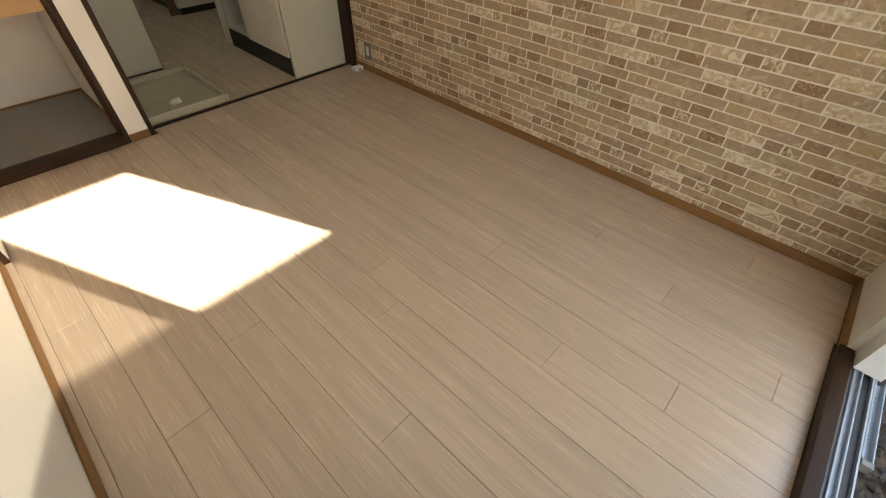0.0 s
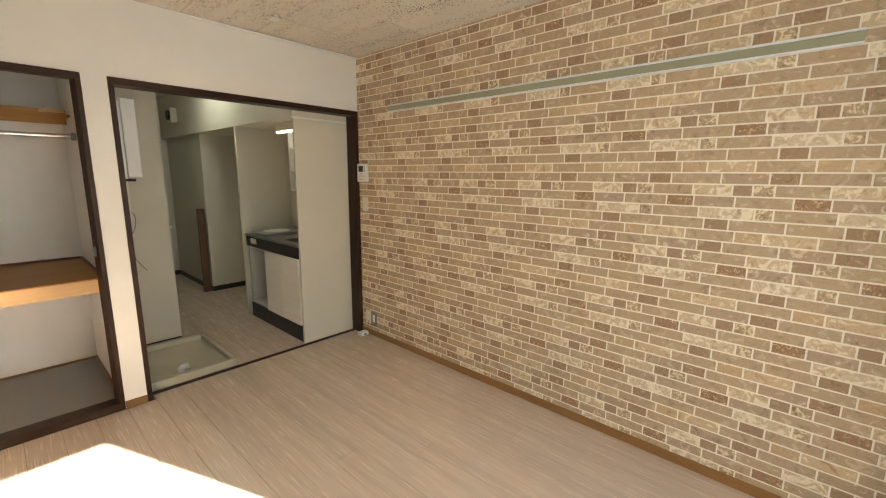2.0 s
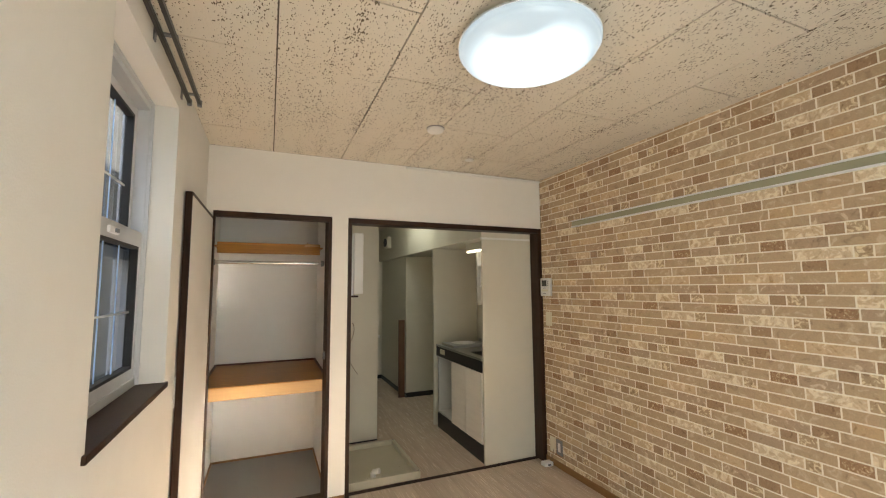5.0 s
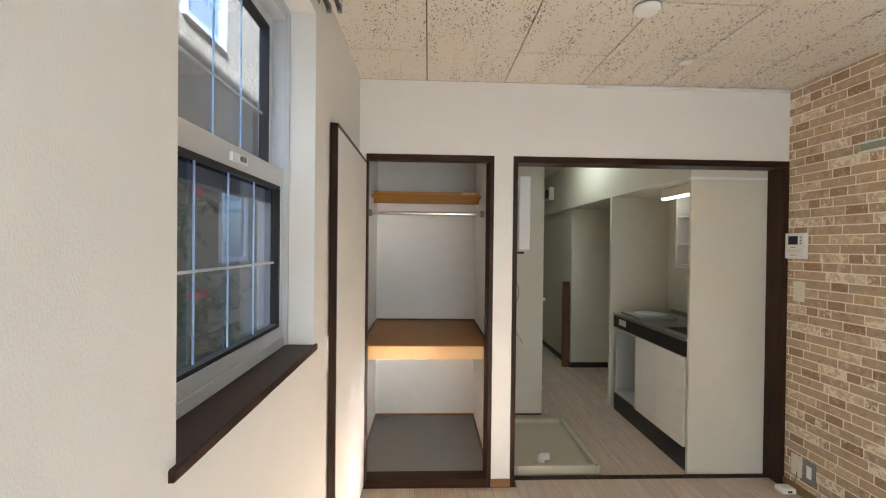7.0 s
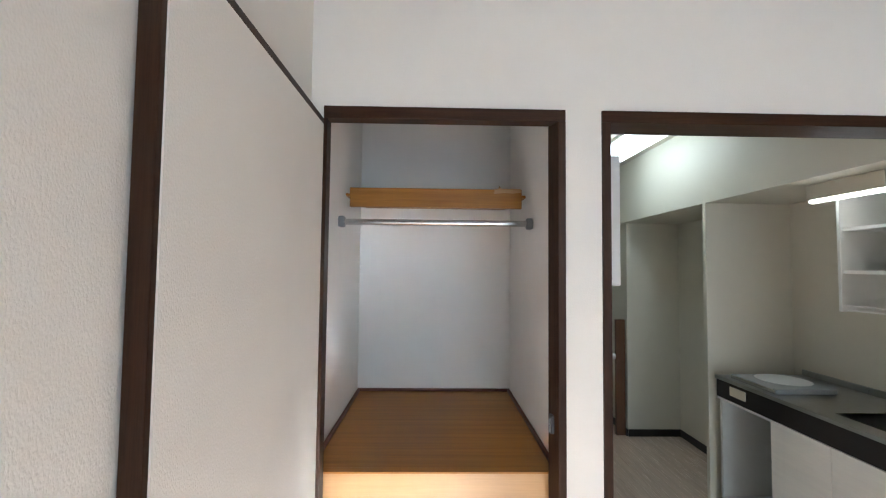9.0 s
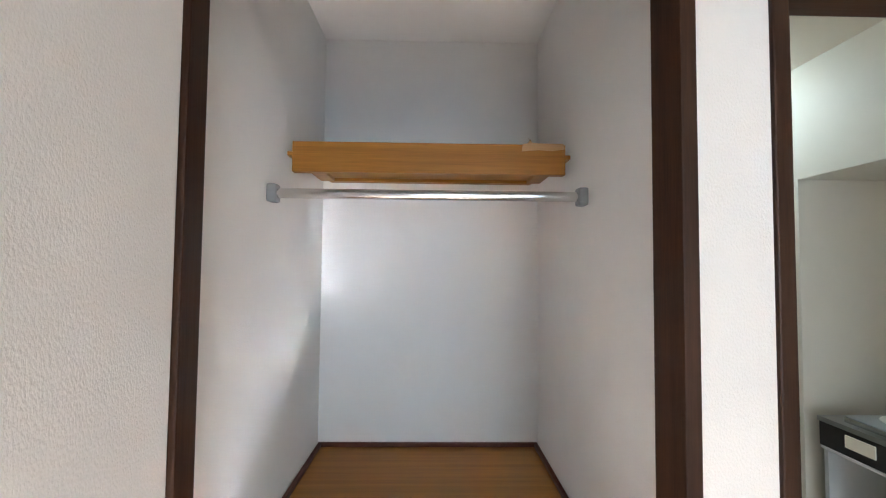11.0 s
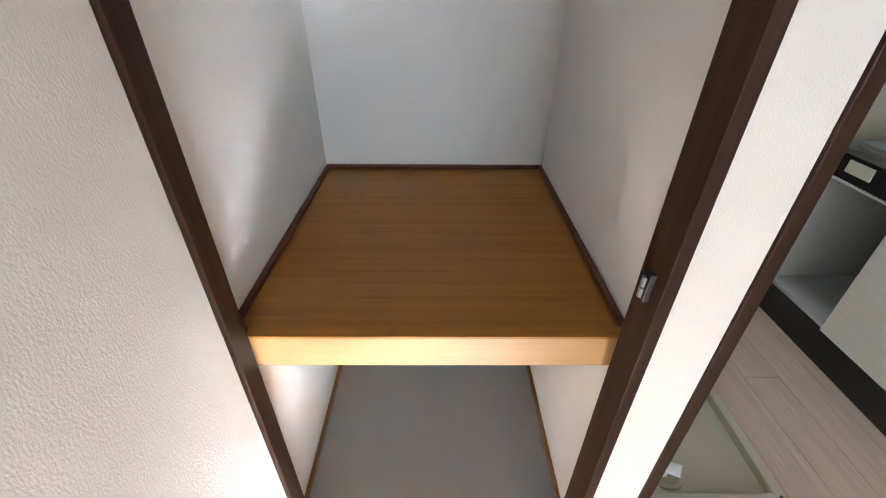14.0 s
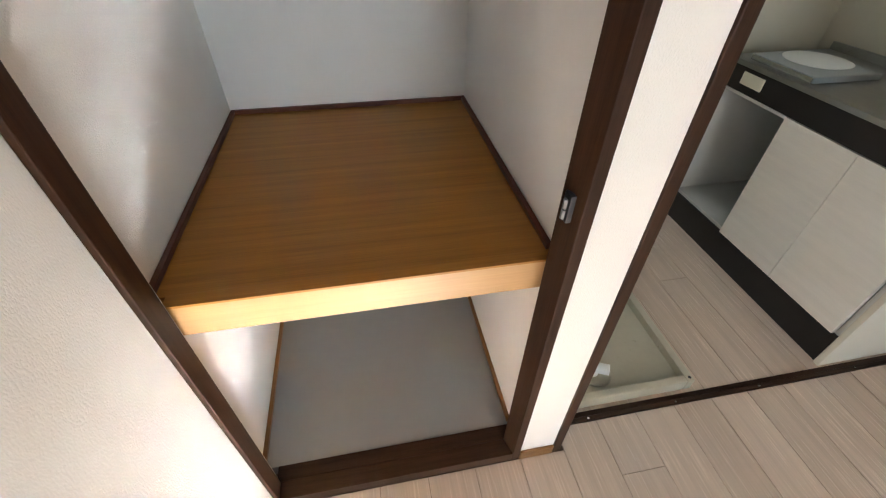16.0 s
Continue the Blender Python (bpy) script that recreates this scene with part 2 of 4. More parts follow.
def ceiling_mat():
    """Rock-wool board: off-white with short dark worm-holes drawn out along the boards, in loose drifts."""
    m = bpy.data.materials.new("rockwool_board")
    m.use_nodes = True
    n, l = m.node_tree.nodes, m.node_tree.links
    p = n["Principled BSDF"]
    p.inputs["Roughness"].default_value = 0.9
    p.inputs["Specular IOR Level"].default_value = 0.2
    geo = n.new("ShaderNodeNewGeometry")
    def tex(kind, scale, detail=2.0):
        mp = n.new("ShaderNodeMapping")
        mp.inputs["Scale"].default_value = scale
        l.new(geo.outputs["Position"], mp.inputs["Vector"])
        t = n.new(kind)
        t.inputs["Scale"].default_value = 1.0
        t.inputs["Detail"].default_value = detail
        l.new(mp.outputs[0], t.inputs["Vector"])
        return t.outputs["Fac"]
    holes = tex("ShaderNodeTexNoise", (190, 80, 1), 0.5)
    drift = tex("ShaderNodeTexNoise", (12, 1.7, 1), 3.0)
    mul = n.new("ShaderNodeMath")
    mul.operation = "MULTIPLY_ADD"
    mul.inputs[1].default_value = 0.42
    l.new(drift, mul.inputs[0])
    l.new(holes, mul.inputs[2])
    ramp = n.new("ShaderNodeValToRGB")
    e = ramp.color_ramp.elements
    e[0].position, e[0].color = 0.884, (0.71, 0.65, 0.555, 1)
    e[1].position, e[1].color = 0.912, (0.15, 0.115, 0.08, 1)
    l.new(mul.outputs[0], ramp.inputs[0])
    l.new(ramp.outputs[0], p.inputs["Base Color"])
    b = n.new("ShaderNodeBump")
    b.invert = True
    b.inputs["Strength"].default_value, b.inputs["Distance"].default_value = 0.6, 0.003
    l.new(mul.outputs[0], b.inputs["Height"])
    l.new(b.outputs[0], p.inputs["Normal"])
    return m


M_CEIL = ceiling_mat()


# ---- building helpers ----
def box(bm, x0, x1, y0, y1, z0, z1, bevel=0.0, m=None):
    mm = Matrix.Translation(((x0 + x1) / 2, (y0 + y1) / 2, (z0 + z1) / 2)) @ Matrix.Diagonal((x1 - x0, y1 - y0, z1 - z0, 1))
    r = bmesh.ops.create_cube(bm, size=1, matrix=(m @ mm) if m else mm)
    if bevel:
        edges = list({e for v in r["verts"] for e in v.link_edges})
        bmesh.ops.bevel(bm, geom=edges, offset=bevel, segments=2, affect="EDGES", profile=0.6)
    return bm


def tube(bm, a, b, r, seg=16, r2=None):
    a, b = Vector(a), Vector(b)
    m = Matrix.Translation((a + b) / 2) @ (b - a).to_track_quat("Z", "Y").to_matrix().to_4x4()
    bmesh.ops.create_cone(bm, cap_ends=True, segments=seg, radius1=r, radius2=r if r2 is None else r2, depth=(b - a).length, matrix=m)
    return bm


def lathe(bm, profile, seg=48, m=None):
    """Turns a profile of (radius, height) about the upright axis."""
    rings = []
    for r, z in profile:
        rings.append([bm.verts.new((m or Matrix()) @ Vector((r * math.cos(2 * math.pi * i / seg), r * math.sin(2 * math.pi * i / seg), z))) for i in range(seg)])
    for a, b in zip(rings, rings[1:]):
        for i in range(seg):
            bm.faces.new((a[i], a[(i + 1) % seg], b[(i + 1) % seg], b[i]))
    for ring in (rings[0], rings[-1]):
        bm.faces.new(ring)
    bmesh.ops.recalc_face_normals(bm, faces=bm.faces)
    for f in bm.faces:
        f.smooth = len(f.verts) == 4
    return bm


def part(name, bm, material, parent=None, label=""):
    me = bpy.data.meshes.new(name)
    bm.to_mesh(me)
    bm.free()
    me.materials.append(material)
    ob = new(name, me)
    if parent:
        ob.parent = parent
    return tagged(ob, label)


def boxes(name, dims, material, parent=None, bevel=0.0, label=""):
    bm = bmesh.new()
    for d in dims:
        box(bm, *d, bevel=bevel)
    return part(name, bm, material, parent, label)


def thing(name, label, category, group=""):
    return tagged(new(name), label, category, group)


def structure(ob, label=""):
    return tagged(ob, label, kind="structure")


def cable(name, points, r, material, parent=None, label=""):
    cu = bpy.data.curves.new(name, "CURVE")
    cu.dimensions, cu.bevel_depth, cu.bevel_resolution = "3D", r, 2
    sp = cu.splines.new("NURBS")
    sp.points.add(len(points) - 1)
    sp.use_endpoint_u, sp.order_u = True, 3
    for q, c in zip(sp.points, points):
        q.co = (*c, 1)
    tmp = new(name, cu)
    me = bpy.data.meshes.new_from_object(tmp.evaluated_get(bpy.context.evaluated_depsgraph_get()))
    bpy.data.objects.remove(tmp)
    me.materials.clear()
    me.materials.append(material)
    ob = new(name, me)
    ob.parent = parent
    return tagged(ob, label)


# ---- the room's shell ----
W, S, H = -2.592, -3.58, 2.4        # west wall, south wall, ceiling
OX0, OX1, OZ = -1.686, 0.0, 1.967  # the wide opening, outside its frame
CX0, CX1 = -2.552, -1.800         # the closet opening, outside its frame

floor = structure(boxes("floor", [(-2.75, 0.2, S - 0.0, 4.0, -0.12, -0.006)], M_GAP), "pale oak plank floor with dark joints")
wall_n = structure(boxes("wall_north", [(W, 0.0, 0.0, 0.062, OZ, H), (CX1, OX0, 0.0, 0.062, 0.0, OZ), (W, CX0, 0.0, 0.062, 0.0, OZ)], M_WALL), "white embossed wallpaper wall above dark frames")
wall_e = structure(boxes("wall_east", [(0.0, 0.12, S - 0.12, 0.0, -0.1, H + 0.1), (0.0, 0.12, 0.0, 4.0, -0.1, H + 0.1)], M_GROUT), "brick-patterned wallpaper wall in tan and cream")
WY0, WY1, WZ0, WZ1 = -1.75, -0.945, 1.075, 2.25   # window in the west wall
structure(boxes("wall_west", [(W - 0.2, W, S - 0.12, WY0, -0.1, H + 0.1), (W - 0.2, W, WY1, 0.06, -0.1, H + 0.1), (W - 0.2, W, WY0, WY1, -0.1, WZ0 - 0.02),
                              (W - 0.2, W, WY0, WY1, WZ1, H + 0.1)], M_WALL), "white embossed wallpaper wall with a window")
SX0, SX1, SZ1 = -2.12, -0.47, 2.0                  # balcony window in the south wall
structure(boxes("wall_south", [(W, SX0, S - 0.12, S, -0.1, H + 0.1), (SX1, 0.0, S - 0.12, S, -0.1, H + 0.1), (SX0, SX1, S - 0.12, S, SZ1, H + 0.1)], M_WALL), "white wallpaper wall with a balcony window")

# ceiling of the room: boards with open joints
bm = bmesh.new()
cols = [W] + [-2.203 + 0.457 * k for k in range(5)] + [0.0]
for k in range(len(cols) - 1):
    y = -0.375 if k % 2 == 0 else -0.83
    cuts = [0.0] + [y - 0.91 * j for j in range(4) if y - 0.91 * j > S + 0.05] + [S]
    for c0, c1 in zip(cuts, cuts[1:]):
        box(bm, cols[k] + 0.003, cols[k + 1] - 0.003, c1 + 0.003, c0 - 0.003, H, H + 0.02)
ceiling = structure(part("ceiling", bm, M_CEIL), "off-white rock-wool ceiling boards with dark pits")
structure(boxes("ceiling_backing", [(W - 0.1, 0.1, S - 0.1, 0.1, H + 0.012, H + 0.1)], M_CEIL_GAP))

# skirting and dark sills
structure(boxes("baseboard", [(-0.011, -0.001, S, -0.001, 0.001, 0.052)], M_BASE, bevel=0.002), "brown wooden baseboard")
structure(boxes("baseboard", [(W + 0.001, W + 0.011, S, -0.01, 0.001, 0.052)], M_BASE, bevel=0.002), "brown wooden baseboard")
structure(boxes("baseboard", [(SX1 + 0.0, -0.012, S + 0.001, S + 0.011, 0.001, 0.052)], M_BASE, bevel=0.002), "brown wooden baseboard")
structure(boxes("baseboard", [(W + 0.012, SX0, S + 0.001, S + 0.011, 0.001, 0.052)], M_BASE, bevel=0.002), "brown wooden baseboard")
structure(boxes("baseboard", [(CX1 + 0.001, OX0 - 0.001, -0.009, -0.001, 0.001, 0.05)], M_BASE, bevel=0.002), "short brown baseboard on the pillar")
structure(boxes("trim", [(-1.25, -0.004, -0.018, -0.001, H - 0.020, H - 0.005)], M_WHITE, bevel=0.002), "thin white ceiling bead")


# ---- frames of the openings ----
def opening_frame(name, x0, x1, top, w, depth, label, wl, wr, splay=0.0):
    f = structure(new(name), label)
    tagged(f, label)
    boxes("jamb", [(x0, x0 + wl, -0.006, depth, 0.0, top - w)], M_TRIM, f, 0.003)
    bm = box(bmesh.new(), x1 - wr, x1, -0.006, depth, 0.0, top - w)
    for v in bm.verts:
        if v.co.x < x1 - wr / 2 and v.co.y > 0:
            v.co.x -= splay
    bmesh.ops.bevel(bm, geom=list(bm.edges), offset=0.002, segments=2, affect="EDGES", profile=0.6)
    part("jamb", bm, M_TRIM, f)
    boxes("head", [(x0, x1, -0.006, depth, top - w, top)], M_TRIM_H, f, 0.003)
    return f


frame_open = opening_frame("door_frame_1", OX0 + 0.001, OX1 - 0.001, OZ, 0.038, 0.112, "dark-stained wooden frame of the wide opening", 0.027, 0.038)
boxes("track", [(OX0 + 0.029, OX1 - 0.04, 0.070, 0.104, 0.0015, 0.006), (OX0 + 0.029, OX1 - 0.04, 0.085, 0.089, 0.006, 0.009)], M_TRIM_H, frame_open, 0.001, "dark floor track with worn metal dots")
for x in (-1.52, -1.18, -0.83, -0.4):
    boxes("screw", [(x, x + 0.008, 0.075, 0.080, 0.006, 0.0075)], M_CHROME, frame_open)
frame_closet = opening_frame("door_frame_2", CX0, CX1, OZ, 0.038, 0.045, "dark-stained wooden frame of the closet", 0.012, 0.024, 0.018)
boxes("sill", [(CX0 + 0.0125, CX1 - 0.0245, -0.006, 0.045, 0.0, 0.05), (CX0 + 0.001, CX1 - 0.001, 0.0452, 0.0915, 0.0, 0.0495)], M_TRIM_H, frame_closet, 0.003)
latch = boxes("catch", [(CX1 - 0.043, CX1 - 0.0325, 0.010, 0.034, 0.965, 1.02)], M_DARKGREY, frame_closet, 0.002, "small roller catch")
tube_bm = bmesh.new()
for z in (0.978, 1.0):
    tube(tube_bm, (CX1 - 0.0435, 0.022, z - 0.009), (CX1 - 0.0435, 0.022, z + 0.009), 0.005, 12)
part("roller", tube_bm, M_GREYP, latch)

# ---- closet shell ----
KX0, KX1, KY = -2.602, -1.799, 0.942
structure(boxes("wall_closet_west", [(KX0 - 0.12, KX0, 0.063, KY + 0.1, -0.1, H)], M_CLOSET), "white embossed closet wallpaper")
structure(boxes("wall_closet_east", [(KX1, OX0 - 0.001, 0.063, KY + 0.09, -0.1, H)], M_CLOSET), "white embossed closet wallpaper")
structure(boxes("wall_closet_back", [(KX0, KX1, KY, KY + 0.09, -0.1, H)], M_CLOSET), "white embossed closet wallpaper")
structure(boxes("ceiling_closet", [(KX0 - 0.1, OX0 - 0.002, 0.0625, KY + 0.08, 2.33, 2.4)], M_CLOSET))
structure(boxes("floor_closet", [(KX0, KX1, 0.093, KY, -0.02, 0.042)], M_GREYVINYL), "grey vinyl closet floor")
for d in ((KX0 + 0.001, KX0 + 0.014, 0.101, KY - 0.012, 0.043, 0.058), (KX1 - 0.014, KX1 - 0.001, 0.101, KY - 0.012, 0.043, 0.058)):
    structure(boxes("trim", [d], M_BASE, bevel=0.002), "brown wooden bead along the closet floor")
structure(boxes("trim", [(KX0 + 0.001, KX1 - 0.001, KY - 0.011, KY - 0.001, 0.043, 0.058)], M_BASE, bevel=0.002), "brown wooden bead along the closet floor")

# ---- kitchen shell ----
structure(boxes("wall_kitchen_west", [(-1.80, -1.203, 1.045, 4.0, -0.1, H + 0.1)], M_PANEL), "cream panelled bathroom wall")
structure(boxes("wall_kitchen_cheek", [(-0.53, -0.001, 0.113, 0.135, 0.0, 1.868)], M_PANEL, bevel=0.002), "cream tall end panel beside the kitchenette")
structure(boxes("trim", [(-0.535, -0.041, 0.108, 0.14, 1.869, 1.885)], M_WHITE, bevel=0.003), "white cover strip on the end panel")
structure(boxes("wall_kitchen_screen", [(-0.535, -0.001, 1.235, 1.262, 0.0, 1.8855)], M_PANEL), "cream wall beside the kitchenette")
structure(boxes("wall_kitchen_step", [(-0.477, -0.001, 2.41, 4.0, 0.0, 1.8855)], M_PANEL), "cream wall of the entrance passage")
structure(boxes("beam_kitchen", [(-0.535, -0.001, 0.113, 4.0, 1.886, H + 0.05)], M_PANEL), "cream boxed-in beam over the kitchenette")
structure(boxes("wall_kitchen_end", [(-1.7, 0.1, 3.7, 3.85, -0.1, H + 0.1)], M_PANEL), "cream end wall of the passage")
structure(boxes("ceiling_kitchen", [(-1.8, 0.1, 0.1, 4.0, H, H + 0.1)], M_PANEL), "cream kitchen ceiling")
structure(boxes("wall_kitchen_lining", [(-0.006, -0.001, 0.136, 2.409, 0.0, 1.885)], M_PANEL), "cream kitchen wall panel")
for d in ((-1.685, -1.204, 1.036, 1.044, 0.001, 0.012), (-0.477, -0.006, 2.40, 2.409, 0.001, 0.062), (-0.016, -0.007, 1.263, 2.4, 0.001, 0.062), (-1.2, -0.478, 3.69, 3.699, 0.001, 0.062),
          (-0.487, -0.478, 2.41, 3.69, 0.001, 0.062)):
    structure(boxes("baseboard", [d], M_BLACK, bevel=0.001), "black plinth strip")
structure(boxes("door_entrance_edge", [(-0.57, -0.488, 2.43, 2.46, 0.0, 1.02)], M_BROWNDOOR, bevel=0.003), "brown wooden cabinet edge in the passage")


# ---- closet things ----
def closet_door():
    d = structure(new("door_1"), "open closet door with white wallpaper face and dark edges")
    x0, x1, y0, y1, z0, z1 = -2.582, -2.550, -0.747, -0.008, 0.012, 1.925
    m = Matrix.Translation((-2.556, -0.01, 0)) @ pose(0, 0, 0, 0, 0, -0.3) @ Matrix.Translation((2.556, 0.01, 0))
    bm = bmesh.new()
    box(bm, x0 + 0.001, x1, y0 + 0.012, y1, z0 + 0.012, z1 - 0.018, m=m)
    part("leaf", bm, M_WALL, d)
    for n, q in (("edge_band", (x0, x1 - 0.002, y0, y0 + 0.0118, z0, z1)),
                 ("edge_band", (x0, x1 + 0.0005, y0 + 0.012, y1, z1 - 0.0178, z1)), ("edge_band", (x0, x1 - 0.002, y0 + 0.012, y1 - 0.004, z0, z0 + 0.0118))):
        bm = bmesh.new()
        box(bm, *q, bevel=0.0015, m=m)
        part(n, bm, M_TRIM, d)
    bm = bmesh.new()
    box(bm, x0 - 0.0085, x0 - 0.0005, y0 + 0.001, y0 + 0.03, 0.92, 1.06, bevel=0.004, m=m)
    part("handle", bm, M_WHITE, d, "pale bow handle")


closet_door()
sh = thing("closet_shelf", "honey-brown wooden middle shelf with pale front edge", "shelf")
boxes("board", [(KX0 + 0.002, KX1 - 0.002, 0.101, KY - 0.001, 0.740, 0.820)], M_SHELF, sh)
boxes("front_edge", [(CX0 - 0.014, CX1 - 0.002, 0.072, 0.1005, 0.738, 0.817)], M_SHELF_EDGE, sh, 0.002, "pale wood front edge")
boxes("front_cap", [(CX0 - 0.014, CX1 - 0.002, 0.070, 0.1005, 0.8175, 0.8235)], M_SHELF, sh, 0.001)
for d in ((KX0 + 0.003, KX0 + 0.016, 0.102, KY - 0.013, 0.8205, 0.835), (KX1 - 0.016, KX1 - 0.003, 0.102, KY - 0.013, 0.8205, 0.835), (KX0 + 0.003, KX1 - 0.003, KY - 0.0125, KY - 0.001, 0.8205, 0.835)):
    boxes("beading", [d], M_REDTRIM, sh, 0.002, "red-brown beading")

hs = thing("hat_shelf", "honey-brown wooden hat shelf with chipped front board", "shelf")
boxes("fascia", [(KX0 + 0.024, KX1 - 0.024, 0.532, 0.557, 1.732, 1.817)], M_SHELF, hs, 0.003)
boxes("board", [(KX0 + 0.028, KX1 - 0.028, 0.558, KY - 0.001, 1.796, 1.814)], M_SHELF, hs)
boxes("back_cleat", [(KX0 + 0.03, KX1 - 0.03, KY - 0.03, KY - 0.002, 1.784, 1.7955)], M_SHELF, hs)
for x in (KX0 + 0.001, KX1 - 0.049):
    boxes("side_cleat", [(x, x + 0.048, 0.561, KY - 0.032, 1.784, 1.7955)], M_SHELF, hs)
bm = bmesh.new()
pts = [(-1.955, 1.786), (-1.953, 1.8065), (-1.94, 1.808), (-1.932, 1.818), (-1.938, 1.822), (-1.926, 1.809), (-1.84, 1.8075), (-1.835, 1.793), (-1.87, 1.788), (-1.91, 1.790)]
f = bm.faces.new([bm.verts.new((x + 0.01, 0.5315, z + 0.011)) for x, z in pts])
r = bmesh.ops.extrude_face_region(bm, geom=[f])
bmesh.ops.translate(bm, vec=(0, -0.0018, 0), verts=[v for v in r["geom"] if isinstance(v, bmesh.types.BMVert)])
bmesh.ops.recalc_face_normals(bm, faces=bm.faces)
part("splinter", bm, M_SHELF_EDGE, hs, "torn pale wood veneer")

rod = thing("clothes_rail", "brushed steel clothes rail with grey end brackets", "clothes rail")
part("rod", tube(bmesh.new(), (KX0 + 0.012, 0.438, 1.655), (KX1 - 0.012, 0.438, 1.655), 0.0125, 24), M_CHROME, rod)
for x0, x1 in ((KX0 + 0.001, KX0 + 0.026), (KX1 - 0.026, KX1 - 0.001)):
    boxes("bracket", [(x0, x1, 0.419, 0.457, 1.632, 1.678)], M_GREYP, rod, 0.007)

# ---- lights on the ceiling ----
def lamp_glow():
    """Milky acrylic lit by a ring tube whose ends meet on one side."""
    m = bpy.data.materials.new("lit_acrylic")
    m.use_nodes = True
    n, l = m.node_tree.nodes, m.node_tree.links
    p = n["Principled BSDF"]
    p.inputs["Base Color"].default_value = (0.22, 0.27, 0.3, 1)
    p.inputs["Roughness"].default_value = 0.3
    tc = n.new("ShaderNodeTexCoord")
    def dist(cx, cy, r0, r1):
        d = n.new("ShaderNodeVectorMath")
        d.operation = "DISTANCE"
        d.inputs[1].default_value = (cx, cy, 0)
        fl = n.new("ShaderNodeVectorMath")
        fl.operation = "MULTIPLY"
        fl.inputs[1].default_value = (1, 1, 0)
        l.new(tc.outputs["Object"], fl.inputs[0])
        l.new(fl.outputs[0], d.inputs[0])
        k = n.new("ShaderNodeMapRange")
        k.interpolation_type = "SMOOTHSTEP"
        k.inputs["From Min"].default_value, k.inputs["From Max"].default_value = r0, r1
        k.inputs["To Min"].default_value, k.inputs["To Max"].default_value = 1.0, 0.0
        l.new(d.outputs["Value"], k.inputs["Value"])
        return k.outputs[0]
    disc = dist(0, 0, 0.13, 0.255)
    gap = dist(-0.13, -0.155, 0.0, 0.13)
    k = n.new("ShaderNodeMath")
    k.operation = "MULTIPLY_ADD"
    k.inputs[1].default_value = -0.6
    l.new(gap, k.inputs[0])
    l.new(disc, k.inputs[2])
    k2 = n.new("ShaderNodeMath")
    k2.operation = "MULTIPLY_ADD"
    k2.use_clamp = False
    k2.inputs[1].default_value, k2.inputs[2].default_value = LAMP, LAMP * 0.36
    mx = n.new("ShaderNodeMath")
    mx.operation = "MAXIMUM"
    mx.inputs[1].default_value = 0.0
    l.new(k.outputs[0], mx.inputs[0])
    l.new(mx.outputs[0], k2.inputs[0])
    p.inputs["Emission Color"].default_value = (0.66, 0.84, 1.0, 1)
    l.new(k2.outputs[0], p.inputs["Emission Strength"])
    return m


LAMP = 0.15
lamp = thing("ceiling_lamp", "round milky acrylic ceiling lamp, lit", "ceiling lamp")
lamp.location = (-1.33, -1.77, H)
part("base", lathe(bmesh.new(), [(0.19, 0.0), (0.2, -0.03), (0.195, -0.042)]), M_WHITE, lamp)
prof = [(0.258, -0.036), (0.263, -0.044), (0.262, -0.056), (0.257, -0.060)] + [(0.255 * math.cos(a), -0.062 - 0.062 * math.sin(a)) for a in [i * math.pi / 2 / 12 for i in range(0, 12)]] + [(0.004, -0.124)]
part("shade", lathe(bmesh.new(), prof, 64), lamp_glow(), lamp)
part("rim", lathe(bmesh.new(), [(0.2, -0.030), (0.262, -0.032), (0.2635, -0.0345), (0.2, -0.0355)], 64), M_WHITE, lamp)

al = thing("smoke_alarm", "small round white smoke alarm on the ceiling", "smoke alarm")
al.location = (-1.32, -0.80, H)
part("body", lathe(bmesh.new(), [(0.05, 0.0), (0.05, -0.014), (0.044, -0.022), (0.02, -0.026)], 32), M_WHITE, al)
part("collar", lathe(bmesh.new(), [(0.052, 0.0), (0.054, -0.003), (0.052, -0.006)], 32), M_GREYP, al)
ro = thing("junction_cover", "flat white round junction cover on the ceiling", "junction cover")
ro.location = (-0.86, -0.33, H)
part("body", lathe(bmesh.new(), [(0.035, 0.0), (0.033, -0.006), (0.01, -0.008)], 24), M_WHITE, ro)

# ---- brick wall things ----
rail = thing("picture_rail", "grey-green metal hanging rail with white edges", "wall rail")
boxes("web", [(-0.014, -0.0035, -3.058, -0.425, 1.929, 1.966)], M_RAIL, rail, 0.001)
boxes("lip", [(-0.024, -0.0035, -3.058, -0.425, 1.9665, 1.974)], M_ALU_W, rail, 0.001)
boxes("lip", [(-0.024, -0.0035, -3.058, -0.425, 1.921, 1.9285)], M_ALU_W, rail, 0.001)

ic = thing("intercom", "white video intercom with a small dark screen", "intercom")
boxes("body", [(-0.028, -0.0035, -0.142, -0.012, 1.378, 1.53)], M_WHITE, ic, 0.005)
boxes("screen", [(-0.0295, -0.0282, -0.098, -0.035, 1.462, 1.512)], M_SCREEN, ic, 0.0005, "dark display")
for z in (1.505, 1.488, 1.471):
    boxes("key", [(-0.0305, -0.0282, -0.124, -0.112, z - 0.006, z + 0.003)], M_GREYP, ic, 0.0005)
boxes("talk_key", [(-0.0305, -0.0282, -0.118, -0.03, 1.418, 1.434)], M_CREAM, ic, 0.0008)
boxes("label_bar", [(-0.0288, -0.0282, -0.085, -0.05, 1.444, 1.448)], M_GREYP, ic)
boxes("slot", [(-0.0288, -0.0282, -0.09, -0.045, 1.398, 1.402)], M_GREYP, ic)
